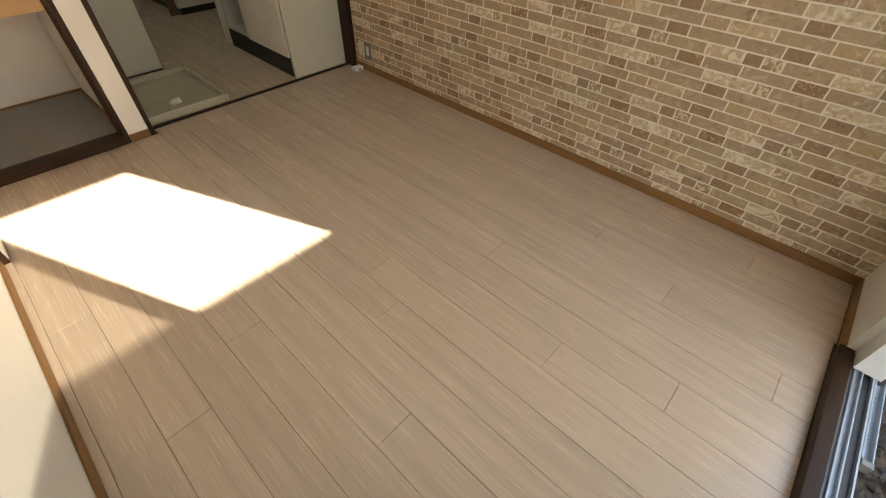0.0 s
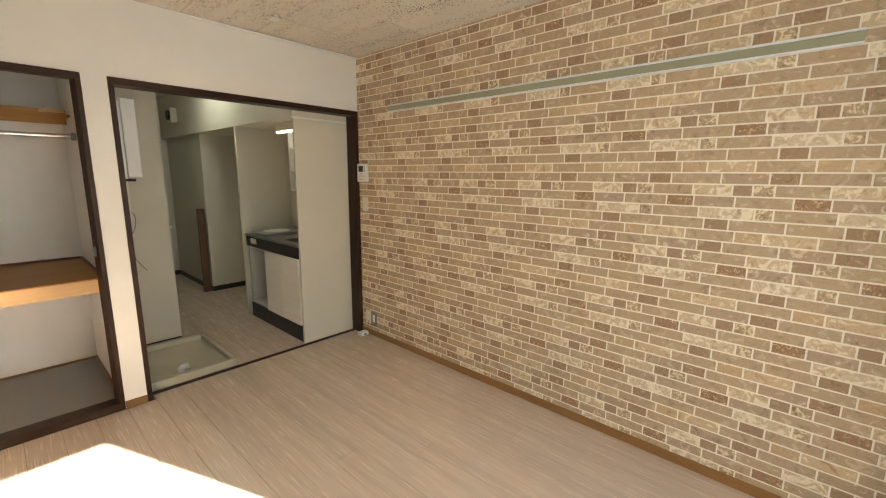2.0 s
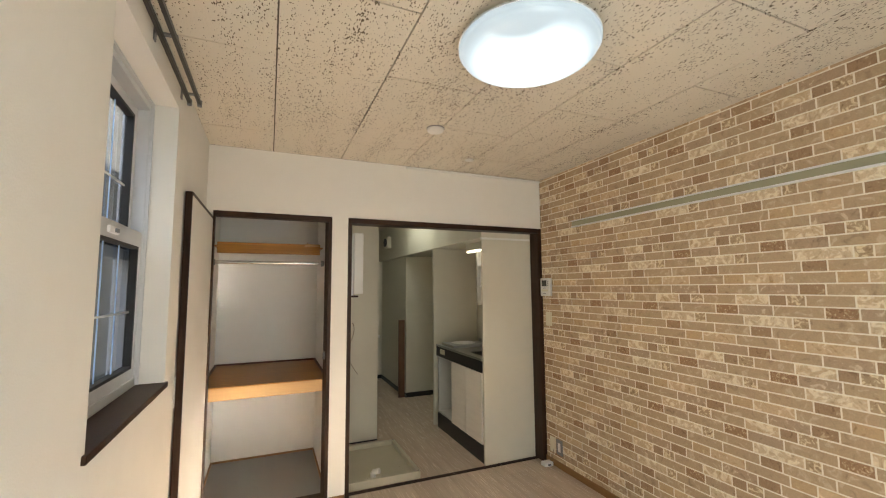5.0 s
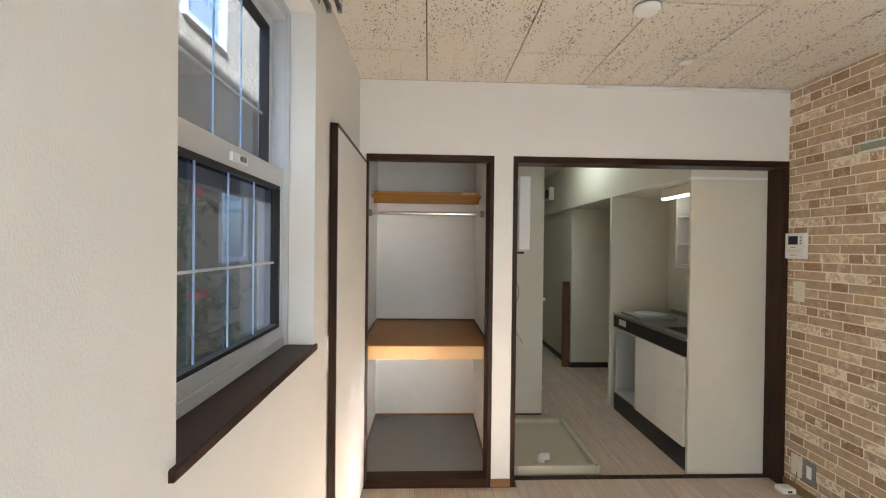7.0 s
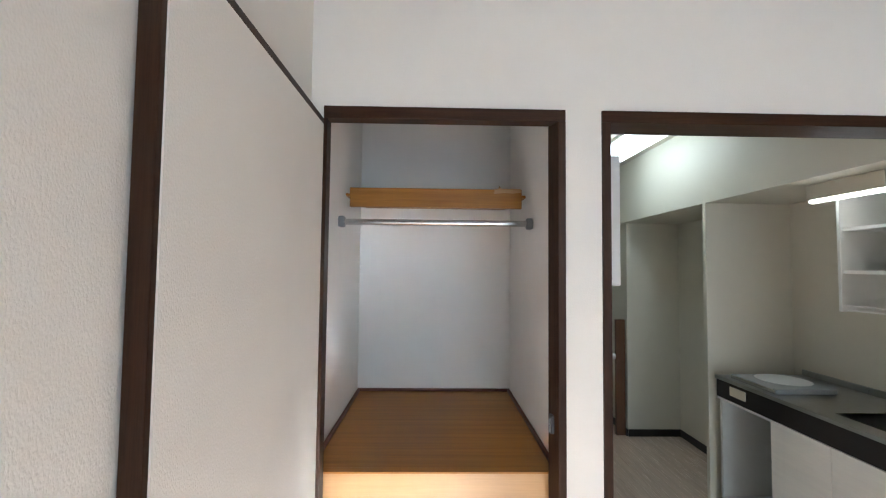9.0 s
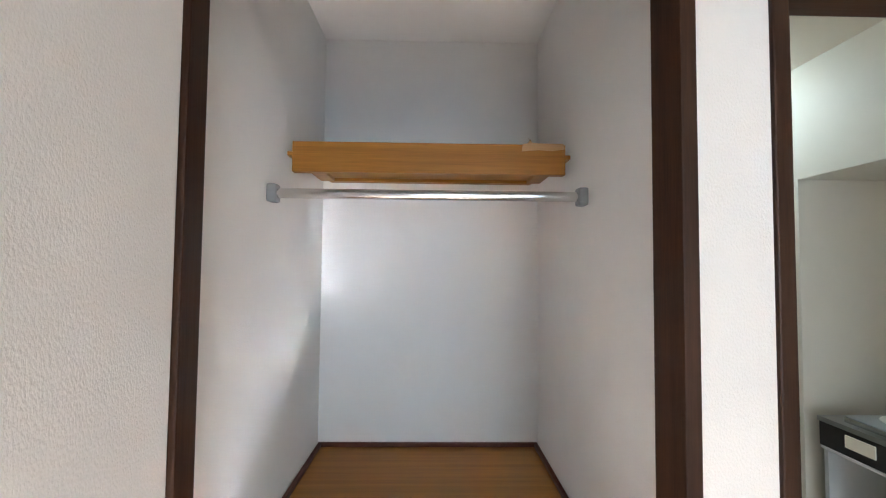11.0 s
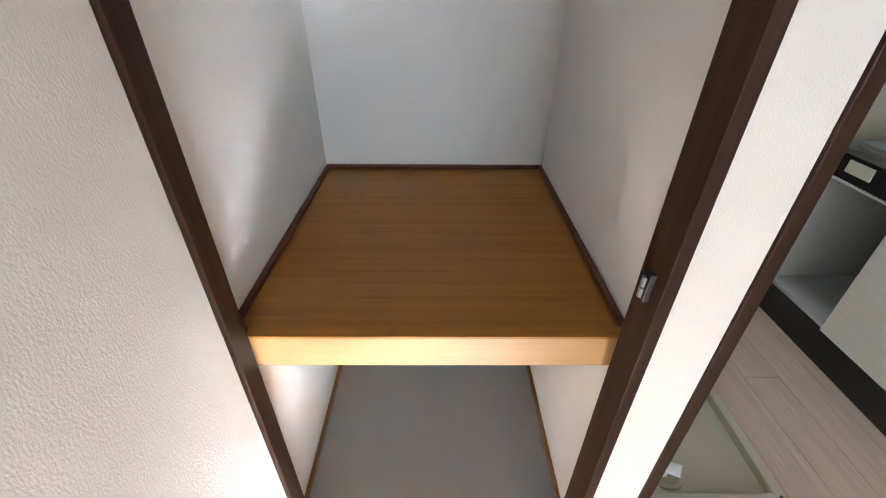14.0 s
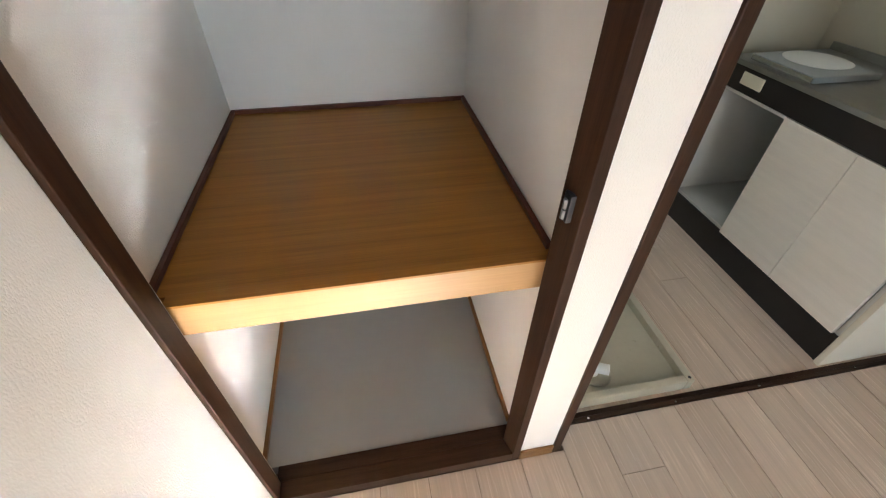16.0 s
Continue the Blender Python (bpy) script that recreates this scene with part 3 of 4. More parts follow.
sw = thing("light_switch", "beige wall switch plate beside the opening", "switch")
boxes("plate", [(-0.0105, -0.0035, -0.128, -0.052, 1.128, 1.246)], M_CREAM, sw, 0.003)
boxes("rocker", [(-0.013, -0.0107, -0.105, -0.075, 1.16, 1.214)], M_CREAM, sw, 0.002)
for y0, y1, nm, mt in ((-0.128, -0.06, "wall_socket", M_CREAM), (-0.215, -0.14, "antenna_socket", M_GREYP)):
    so = thing(nm, "plain socket plate low on the brick-patterned wall", "socket")
    boxes("plate", [(-0.0105, -0.0035, y0, y1, 0.105, 0.225)], mt, so, 0.003)
    boxes("insert", [(-0.0125, -0.0107, y0 + 0.022, y1 - 0.022, 0.13, 0.2)], M_WHITE if mt is M_GREYP else mt, so, 0.001)
rt = thing("cable_box", "small white rounded cable box on the floor", "cable box")
bm = bmesh.new()
box(bm, -0.105, -0.02, -0.115, -0.05, 0.0015, 0.034, bevel=0.012)
part("body", bm, M_WHITE, rt)
boxes("port", [(-0.075, -0.05, -0.1165, -0.1148, 0.012, 0.024)], M_DARKGREY, rt)
cable("lead", [(-0.03, -0.08, 0.03), (-0.014, -0.09, 0.06), (-0.012, -0.1, 0.1), (-0.010, -0.1, 0.13)], 0.0025, M_WIRE, rt)

# ---- west window ----
win = structure(new("window_1"), "silver double-hung window with inner glazing bars")
XF = -2.692
boxes("frame", [(XF - 0.09, XF, WY0, WY0 + 0.016, WZ0, WZ1), (XF - 0.09, XF, WY1 - 0.016, WY1, WZ0, WZ1), (XF - 0.09, XF, WY0 + 0.016, WY1 - 0.016, WZ1 - 0.035, WZ1),
                (XF - 0.09, XF, WY0 + 0.016, WY1 - 0.016, WZ0, WZ0 + 0.03)], M_ALU, win, 0.002)
boxes("guide", [(XF, XF + 0.012, WY1 - 0.014, WY1 - 0.002, WZ0 + 0.001, WZ1 - 0.002), (XF, XF + 0.012, WY0 + 0.002, WY0 + 0.014, WZ0 + 0.001, WZ1 - 0.002),
                (XF, XF + 0.012, WY0 + 0.015, WY1 - 0.015, WZ1 - 0.014, WZ1 - 0.002)], M_ALU, win, 0.001)


def sash(x0, x1, z0, z1, low, bars):
    y0, y1 = WY0 + 0.017, WY1 - 0.017
    s = boxes("sash", [(x0, x1, y0, y0 + 0.026, z0, z1), (x0, x1, y1 - 0.026, y1, z0, z1), (x0, x1, y0 + 0.026, y1 - 0.026, z1 - (0.06 if low else 0.035), z1),
                       (x0, x1, y0 + 0.026, y1 - 0.026, z0, z0 + 0.04)], M_ALU, win, 0.002)
    zt = z1 - (0.06 if low else 0.035)
    a, b, c, d, g = y0 + 0.026, y1 - 0.026, z0 + 0.04, zt, 0.011
    boxes("gasket", [(x0 + 0.002, x1 - 0.002, a, a + g, c, d), (x0 + 0.002, x1 - 0.002, b - g, b, c, d), (x0 + 0.002, x1 - 0.002, a + g, b - g, d - g, d),
                     (x0 + 0.002, x1 - 0.002, a + g, b - g, c, c + g)], M_RUBBER, s)
    xm = (x0 + x1) / 2
    boxes("pane", [(xm - 0.013, xm - 0.010, a + g, b - g, c + g, d - g)], M_GLASS, s).visible_shadow = False
    for y in bars:
        boxes("glazing_bar", [(xm - 0.006, xm - 0.002, y - 0.0024, y + 0.0024, c + g, d - g)], M_BARS, s, 0.001)
    zm = (c + d) / 2 - 0.02
    boxes("glazing_bar", [(xm - 0.0065, xm - 0.0015, a + g, b - g, zm - 0.0035, zm + 0.0035)], M_ALU, s, 0.001)
    return s


lower = sash(XF - 0.036, XF - 0.004, WZ0 + 0.031, 1.69, True, [-1.64, -1.48, -1.32, -1.16])
upper = sash(XF - 0.078, XF - 0.044, 1.575, WZ1 - 0.036, False, [-1.64, -1.48, -1.32, -1.16])
lk = boxes("sash_lock", [(XF - 0.004, XF + 0.006, -1.36, -1.27, 1.645, 1.668)], M_ALU_W, lower, 0.002, "pale sash lock")
boxes("sash_pull", [(XF + 0.0062, XF + 0.014, -1.32, -1.295, 1.649, 1.663)], M_GREYP, lower, 0.002)
structure(boxes("window_sill_1", [(XF - 0.001, W + 0.01, WY0 - 0.02, WY1 + 0.02, WZ0 - 0.022, WZ0 - 0.0005)], M_TRIM, bevel=0.003), "dark-stained wooden window sill")
cr = thing("curtain_rail", "double dark-grey metal curtain rail over the window", "curtain rail")
for x in (-2.567, -2.527):
    k = boxes("track", [(x - 0.007, x + 0.007, -1.98, -0.88, 2.305, 2.325)], M_RAILDK, cr, 0.003)
    boxes("end_stop", [(x - 0.009, x + 0.009, -0.8795, -0.86, 2.299, 2.329)], M_GREYP, cr, 0.003)
for y in (-1.9, -1.4, -0.93):
    boxes("bracket", [(W + 0.001, -2.52, y - 0.009, y + 0.009, 2.3255, 2.332), (W + 0.001, W + 0.006, y - 0.012, y + 0.012, 2.30, 2.35)], M_GREYP, cr, 0.001)

# ---- balcony window ----
bw = structure(new("window_2"), "white aluminium sliding balcony window, one half open")
boxes("frame", [(SX0 + 0.001, SX0 + 0.04, S - 0.115, S - 0.03, 0.02, SZ1 - 0.001), (SX1 - 0.097, SX1 - 0.001, S - 0.115, S - 0.03, 0.046, SZ1 - 0.001),
                (SX0 + 0.04, SX1 - 0.097, S - 0.115, S - 0.03, SZ1 - 0.035, SZ1 - 0.001)], M_ALU_W, bw, 0.002)
boxes("bottom_track", [(SX0 + 0.041, SX1 - 0.003, S - 0.105, S - 0.029, 0.0, 0.03), (SX0 + 0.041, SX1 - 0.003, S - 0.045, S - 0.040, 0.031, 0.042), (SX0 + 0.041, SX1 - 0.003, S - 0.066, S - 0.061, 0.031, 0.045),
                        (SX0 + 0.041, SX1 - 0.003, S - 0.1, S - 0.094, 0.031, 0.045)], M_TRACK, bw, 0.001)
boxes("slot", [(SX0 + 0.042, SX1 - 0.004, S - 0.093, S - 0.067, 0.0305, 0.0315)], M_DARKGREY, bw)
ch = boxes("channel", [(-0.92, -0.55, S - 0.138, S - 0.106, 0.004, 0.012), (-0.92, -0.55, S - 0.111, S - 0.106, 0.0125, 0.036), (-0.92, -0.55, S - 0.138, S - 0.134, 0.0125, 0.036)], M_TRACK, bw, 0.001)
boxes("end_stop", [(-0.945, -0.921, S - 0.139, S - 0.106, 0.002, 0.040)], M_GREYP, ch, 0.003)
for x in (-0.62, -0.64, -0.80, -0.815):
    part("screw", tube(bmesh.new(), (x, S - 0.122, 0.0115), (x, S - 0.122, 0.0135), 0.003, 10), M_DARKGREY, ch)
for i, y in enumerate((S - 0.078, S - 0.11)):
    x0, x1 = SX0 + 0.041, -1.262
    sl = boxes("sash", [(x0, x0 + 0.045, y, y + 0.026, 0.046, SZ1 - 0.036), (x1 - 0.07, x1, y, y + 0.026, 0.046, SZ1 - 0.036), (x0 + 0.045, x1 - 0.07, y, y + 0.026, 0.046, 0.12),
                        (x0 + 0.045, x1 - 0.07, y, y + 0.026, SZ1 - 0.09, SZ1 - 0.036)], M_SASH, bw, 0.002)
    if i == 0:
        boxes("pane", [(x0 + 0.045, x1 - 0.07, y + 0.01, y + 0.015, 0.12, SZ1 - 0.09)], M_FROST, sl)
structure(boxes("window_sill_2", [(SX0 + 0.0, SX1 - 0.0, S - 0.028, S + 0.02, 0.0, 0.046)], M_TRIM_H, bevel=0.004), "dark-stained wooden threshold of the balcony window")

# ---- kitchenette ----
kc = thing("kitchen_cabinet", "white wood-grain kitchen cabinet with black plinth and an open bay", "cabinet")
YK0, YK1, XK = 0.137, 1.165, -0.535
boxes("plinth", [(XK + 0.012, -0.008, YK0 + 0.002, YK1 - 0.002, 0.002, 0.15)], M_BLACK, kc, 0.001, "black plinth")
for nm, d in (("side_panel", (XK + 0.02, -0.008, YK1 - 0.018, YK1, 0.151, 0.735)), ("side_panel", (XK + 0.02, -0.008, YK0, YK0 + 0.018, 0.151, 0.735)),
              ("bottom_panel", (XK + 0.02, -0.008, YK0 + 0.018, YK1 - 0.018, 0.151, 0.168)), ("divider", (XK + 0.022, -0.023, 0.762, 0.778, 0.1685, 0.735)),
              ("back_panel", (-0.022, -0.008, YK0 + 0.018, YK1 - 0.018, 0.1685, 0.735))):
    boxes(nm, [d], M_CABBODY, kc)
boxes("top_rail", [(XK + 0.004, XK + 0.03, 0.779, YK1 - 0.001, 0.722, 0.734)], M_WHITE, kc, 0.002)
for a, b in ((YK0 + 0.02, 0.4645), (0.4665, 0.776)):
    boxes("door", [(XK, XK + 0.018, a, b, 0.153, 0.733)], M_CABIN, kc, 0.002)
boxes("fascia", [(XK + 0.001, XK + 0.02, YK0, YK1, 0.736, 0.835)], M_BLACK, kc, 0.002, "black front band")
sk = boxes("switch_plate", [(XK - 0.006, XK + 0.0008, 0.935, 1.05, 0.770, 0.820)], M_CREAM, kc, 0.003, "cream switch plate")
boxes("vent", [(-0.0255, -0.0222, 0.80, 1.12, 0.66 + 0.012 * i, 0.665 + 0.012 * i) for i in range(5)], M_CABBODY, kc)
part("pipe", tube(bmesh.new(), (-0.05, 0.95, 0.17), (-0.05, 0.95, 0.7), 0.012, 10), M_GREYP, kc)

wt = thing("worktop", "stainless steel worktop with a sunken sink", "worktop")
SK = (-0.46, -0.12, 0.17, 0.52)
boxes("top", [(XK - 0.005, SK[0], YK0 + 0.001, YK1 + 0.003, 0.8365, 0.856), (SK[1], -0.008, YK0 + 0.001, YK1 + 0.003, 0.8365, 0.856), (SK[0], SK[1], SK[3], YK1 + 0.003, 0.8365, 0.856),
              (SK[0], SK[1], YK0 + 0.001, SK[2], 0.8365, 0.856)], M_STEEL, wt)
bm = bmesh.new()
box(bm, SK[0], SK[1], SK[2], SK[3], 0.70, 0.852)
bmesh.ops.delete(bm, geom=[f for f in bm.faces if f.normal.z > 0.9], context="FACES")
bmesh.ops.bevel(bm, geom=[e for e in bm.edges if not e.is_boundary], offset=0.03, segments=4, affect="EDGES")
bmesh.ops.reverse_faces(bm, faces=bm.faces)
part("sink_bowl", bm, M_STEEL, wt, "dark steel sink bowl")
boxes("upstand", [(-0.02, -0.0085, YK0 + 0.001, YK1, 0.8565, 0.89)], M_STEEL, wt, 0.002)
fc = thing("tap", "small white tap cap behind the sink", "tap")
part("body", tube(bmesh.new(), (-0.07, 0.42, 0.857), (-0.07, 0.42, 0.90), 0.022, 20), M_WHITE, fc)
boxes("spout", [(-0.12, -0.055, 0.408, 0.432, 0.9005, 0.915)], M_WHITE, fc, 0.005)
hb = thing("hot_plate", "grey electric hot plate with a pale round ring", "hot plate")
boxes("body", [(-0.505, -0.19, 0.775, 1.085, 0.8565, 0.882)], M_HOT, hb, 0.006)
part("plate", lathe(bmesh.new(), [(0.122, 0.8825), (0.125, 0.884), (0.119, 0.8855), (0.02, 0.8858)], 40, Matrix.Translation((-0.315, 0.955, 0))), M_WHITE, hb, "pale ring plate")
boxes("trim", [(-0.509, -0.5055, 0.78, 1.08, 0.859, 0.879)], M_CHROME, hb, 0.001)

us = thing("wall_shelf_unit", "white open wall shelf unit above the sink", "shelf")
YS0, YS1, XS = 0.137, 0.635, -0.31
boxes("side", [(XS, -0.008, YS1 - 0.016, YS1, 1.285, 1.85)], M_WHITE, us, 0.001)
boxes("back", [(-0.016, -0.008, YS0, YS1 - 0.0165, 1.285, 1.85)], M_CREAM, us)
for z in (1.66, 1.46):
    boxes("shelf", [(XS + 0.01, -0.0165, YS0, YS1 - 0.017, z, z + 0.016)], M_WHITE, us, 0.001)
boxes("top", [(XS, -0.0165, YS0, YS1 - 0.017, 1.835, 1.85)], M_WHITE, us)
rr = boxes("rack", [(XS + 0.004, XS + 0.009, YS0, YS1 - 0.02, 1.29, 1.296), (XS + 0.004, XS + 0.009, YS0, YS1 - 0.02, 1.312, 1.318)], M_WHITE, us, 0.001)
for i in range(7):
    boxes("wire", [(XS + 0.01, -0.017, 0.16 + 0.07 * i, 0.164 + 0.07 * i, 1.291, 1.295)], M_WHITE, us)
st = thing("strip_light", "slim lit strip lamp under the beam", "lamp")
boxes("housing", [(-0.40, -0.36, 0.34, 0.69, 1.813, 1.885)], M_PANEL, st, 0.002)
boxes("tube", [(-0.395, -0.365, 0.345, 0.685, 1.797, 1.8125)], M_TUBE_S, st, 0.006)
boxes("end_cap", [(-0.395, -0.365, 0.325, 0.344, 1.797, 1.8125)], M_DARKGREY, st, 0.002)
kl = thing("kitchen_light", "lit white rectangular kitchen ceiling light", "ceiling lamp")
boxes("body", [(-0.94, -0.715, 1.2, 2.0, 2.375, 2.399)], M_WHITE, kl, 0.003)
boxes("diffuser", [(-0.935, -0.72, 1.21, 1.99, 2.325, 2.3745)], M_TUBE, kl, 0.015)
wf = thing("wall_fan", "small cream wall fan with a dark grille", "fan")
boxes("body", [(-0.60, -0.5355, 2.95, 3.11, 2.05, 2.22)], M_CREAM, wf, 0.004)
part("grille", tube(bmesh.new(), (-0.62, 3.03, 2.135), (-0.6005, 3.03, 2.135), 0.06, 20), M_DARKGREY, wf, "dark round grille")

bx = thing("breaker_box", "white wall box with a hinged cover and loose wires", "breaker box")
boxes("body", [(OX0 + 0.0, -1.60, 0.24, 0.56, 1.40, 1.88)], M_WHITE, bx, 0.004)
boxes("cover", [(-1.599, -1.525, 0.225, 0.575, 1.41, 1.89)], M_WHITE, bx, 0.006)
boxes("foot", [(-1.66, -1.56, 0.235, 0.30, 1.385, 1.3995)], M_TRIM, bx, 0.002)
boxes("duct", [(-1.66, -1.60, 0.27, 0.33, 1.16, 1.3845)], M_CREAM, bx, 0.003)
cable("wire", [(-1.64, 0.3, 1.16), (-1.60, 0.3, 1.2), (-1.57, 0.31, 1.15), (-1.59, 0.31, 1.05), (-1.63, 0.3, 1.02), (-1.62, 0.3, 0.98)], 0.003, M_WIRE, bx)
cable("wire", [(-1.64, 0.3, 1.16), (-1.65, 0.3, 1.0), (-1.62, 0.31, 0.92), (-1.59, 0.32, 0.85), (-1.54, 0.33, 0.78)], 0.0025, M_WIRE, bx)
kn = thing("door_knob", "small pale knob on the bathroom wall edge", "knob")
part("body", tube(bmesh.new(), (-1.2025, 1.07, 0.98), (-1.18, 1.07, 0.98), 0.015, 16), M_WHITE, kn)

pn = thing("washer_pan", "ivory plastic washing machine pan on the floor", "washer pan")
PX0, PX1, PY0, PY1, PH = -1.645, -1.088, 0.118, 0.852, 0.058
boxes("base", [(PX0 + 0.02, PX1 - 0.02, PY0 + 0.02, PY1 - 0.02, 0.001, 0.022)], M_PAN, pn, 0.004)
for d in ((PX0, PX0 + 0.03, PY0, PY1, 0.001, PH), (PX1 - 0.03, PX1, PY0, PY1, 0.001, PH), (PX0 + 0.03, PX1 - 0.03, PY0, PY0 + 0.03, 0.001, PH), (PX0 + 0.03, PX1 - 0.03, PY1 - 0.03, PY1, 0.001, PH)):
    boxes("rim", [d], M_PAN, pn, 0.006)
dr = part("drain", lathe(bmesh.new(), [(0.062, 0.0225), (0.06, 0.03), (0.05, 0.031), (0.045, 0.026), (0.01, 0.026)], 32, Matrix.Translation((-1.42, 0.235, 0))), M_PAN, pn, "round drain ring")
part("elbow", tube(tube(bmesh.new(), (-1.43, 0.235, 0.027), (-1.43, 0.235, 0.06), 0.022, 18), (-1.43, 0.235, 0.06), (-1.39, 0.205, 0.075), 0.02, 18), M_WHITE, dr, "white drain elbow")
for x, y in ((PX1 - 0.015, PY0 + 0.015), (PX1 - 0.015, PY1 - 0.015)):
    part("screw", tube(bmesh.new(), (x, y, PH - 0.001), (x, y, PH + 0.001), 0.006, 10), M_DARKGREY, pn)

# ---- outside ----
ground = structure(boxes("ground", [(-60, 60, -60, 60, -0.5, -0.25)], M_SOIL), "bare garden ground")
# unseen wall, added so the sun patch ends at its near edge
structure(boxes("fence_south", [(-9, 7, -5.75, -5.6, -0.26, 2.36)], M_FENCE), "unseen grey wall added to block the low sun")
rnd = random.Random(4)
me_v, me_f = [], []
for i in range(2600):
    x, y, r = rnd.uniform(-2.2, 0.3), rnd.uniform(-4.6, -3.72), rnd.uniform(0.012, 0.028)
    z, k = -0.245 + rnd.uniform(0, 0.02), len(me_v)
    for dx, dy, dz in ((1, 0, 0), (-1, 0, 0), (0, 1, 0), (0, -1, 0), (0, 0, 1), (0, 0, -1)):
        j = rnd.uniform(0.7, 1.2) * r
        me_v.append((x + dx * j + rnd.uniform(-0.4, 0.4) * r, y + dy * j + rnd.uniform(-0.4, 0.4) * r, z + dz * j * 0.7))
    for a, b, c in ((0, 2, 4), (2, 1, 4), (1, 3, 4), (3, 0, 4), (2, 0, 5), (1, 2, 5), (3, 1, 5), (0, 3, 5)):
        me_f.append((k + a, k + b, k + c))
me = bpy.data.meshes.new("gravel")
me.from_pydata(me_v, [], me_f)
me.materials.append(M_GRAVEL)
tagged(new("gravel", me), "dark crushed gravel outside the balcony window", "gravel", kind="stuff")

nb = thing("neighbour_house", "cream tiled neighbouring house with white windows", "house")
structure(boxes("upper_storey", [(W - 0.2, 3.0, S - 0.12, 6.0, H + 0.11, 6.1)], M_SIDING), "plain upper storey of the own house")
XN = -4.65
boxes("wall", [(XN - 0.3, XN, -9, 7, -0.3, 6.2)], M_BACKING, nb)
tv, tf = [], []
for i in range(76):
    for q in range(90):
        y0, z0, k, d = -2.0 + 0.075 * q, -0.2 + 0.075 * i, len(tv), 0.004 + 0.0015 * ((i * 7 + q * 5) % 3)
        y1, z1 = y0 + 0.0715, z0 + 0.0705
        tv += [(XN, y0, z0), (XN, y1, z0), (XN, y1, z1), (XN, y0, z1), (XN + d, y0, z0), (XN + d, y1, z0), (XN + d, y1, z1), (XN + d, y0, z1)]
        tf += [tuple(k + c for c in f) for f in ((4, 5, 6, 7), (0, 1, 5, 4), (1, 2, 6, 5), (2, 3, 7, 6), (3, 0, 4, 7))]
me = bpy.data.meshes.new("tiles")
me.from_pydata(tv, [], tf)
me.materials.append(M_SIDING)
tiles = tagged(new("tiles", me), "cream square facade tiles", kind="stuff")
tiles.parent = nb
boxes("roof", [(XN - 3, XN + 0.35, -9.3, 7.3, 6.2, 6.35)], M_FENCE, nb, 0.02)
for y0, y1, z0, z1 in ((-0.35, 0.54, 1.18, 2.45), (2.5, 3.2, 1.2, 2.3), (1.75, 2.6, 3.7, 4.8)):
    wn = boxes("window", [(XN + 0.007, XN + 0.05, y0, y0 + 0.06, z0, z1), (XN + 0.007, XN + 0.05, y1 - 0.06, y1, z0, z1), (XN + 0.007, XN + 0.05, y0 + 0.06, y1 - 0.06, z0, z0 + 0.06),
                          (XN + 0.007, XN + 0.05, y0 + 0.06, y1 - 0.06, z1 - 0.06, z1)], M_ALU_W, nb, 0.004)
    boxes("pane", [(XN + 0.008, XN + 0.016, y0 + 0.06, y1 - 0.06, z0 + 0.06, z1 - 0.06)], M_NPANE, wn)
boxes("downpipe", [(XN + 0.007, XN + 0.07, 1.05, 1.12, -0.2, 6.0)], M_ALU_W, nb, 0.02)

bush = thing("camellia_bush", "dark green camellia bush with red flowers", "bush")
bush.location = (-3.85, 0.24, -0.25)
bm = bmesh.new()
rnd = random.Random(9)
tips = []
tube(bm, (0, 0, 0), (0.02, 0.02, 0.9), 0.03, 8, 0.022)
for i in range(34):
    a, h = rnd.uniform(0, 2 * math.pi), rnd.uniform(0.5, 2.05)
    rr0 = (0.42 - 0.13 * abs(h - 1.2)) * rnd.uniform(0.5, 1.1)
    p0, p1 = Vector((0.02, 0.02, min(h - 0.25, 0.9 + 0.6 * max(0, h - 1.1)))), Vector((rr0 * math.cos(a), rr0 * math.sin(a), h))
    tube(bm, p0, p1, 0.01, 6, 0.004)
    tips.append((p0, p1))
part("trunk", bm, M_BARK, bush)
lv, lf = [], []
for p0, p1 in tips:
    for j in range(75):
        q = p0.lerp(p1, rnd.uniform(0.35, 1.1)) + Vector([rnd.gauss(0, 0.075) for _ in range(3)])
        m = Euler([rnd.uniform(-0.9, 0.9), rnd.uniform(-0.9, 0.9), rnd.uniform(0, 6.28)]).to_matrix()
        s, k = rnd.uniform(0.03, 0.05), len(lv)
        for c in ((-1, 0, 0), (-0.3, 0.45, 0.12), (0.4, 0.42, 0.12), (1.1, 0, -0.1), (0.4, -0.42, 0.12), (-0.3, -0.45, 0.12)):
            lv.append(q + m @ (Vector(c) * s))
        lf += [(k, k + 1, k + 2, k + 3), (k, k + 3, k + 4, k + 5)]
me = bpy.data.meshes.new("leaves")
me.from_pydata(lv, [], lf)
me.materials.append(M_LEAF)
o = new("crown", me)
o.parent = bush
for i in range(22):
    p0, p1 = tips[rnd.randrange(len(tips))]
    q = p1 + Vector((rnd.uniform(0.02, 0.14), rnd.uniform(-0.1, 0.02), rnd.uniform(-0.05, 0.05)))
    bm = bmesh.new()
    for k in range(9):
        a = k * 2.4
        r0 = 0.012 + 0.0035 * k
        m = Matrix.Translation(q) @ Euler((rnd.uniform(-0.5, 0.5), rnd.uniform(0.6, 1.4), a)).to_matrix().to_4x4()
        bmesh.ops.create_circle(bm, cap_ends=True, segments=7, radius=0.024 + 0.001 * k, matrix=m @ Matrix.Translation((r0, 0, 0.004 * k)))
    part("flower", bm, M_FLOWER, bush, "red double flower")

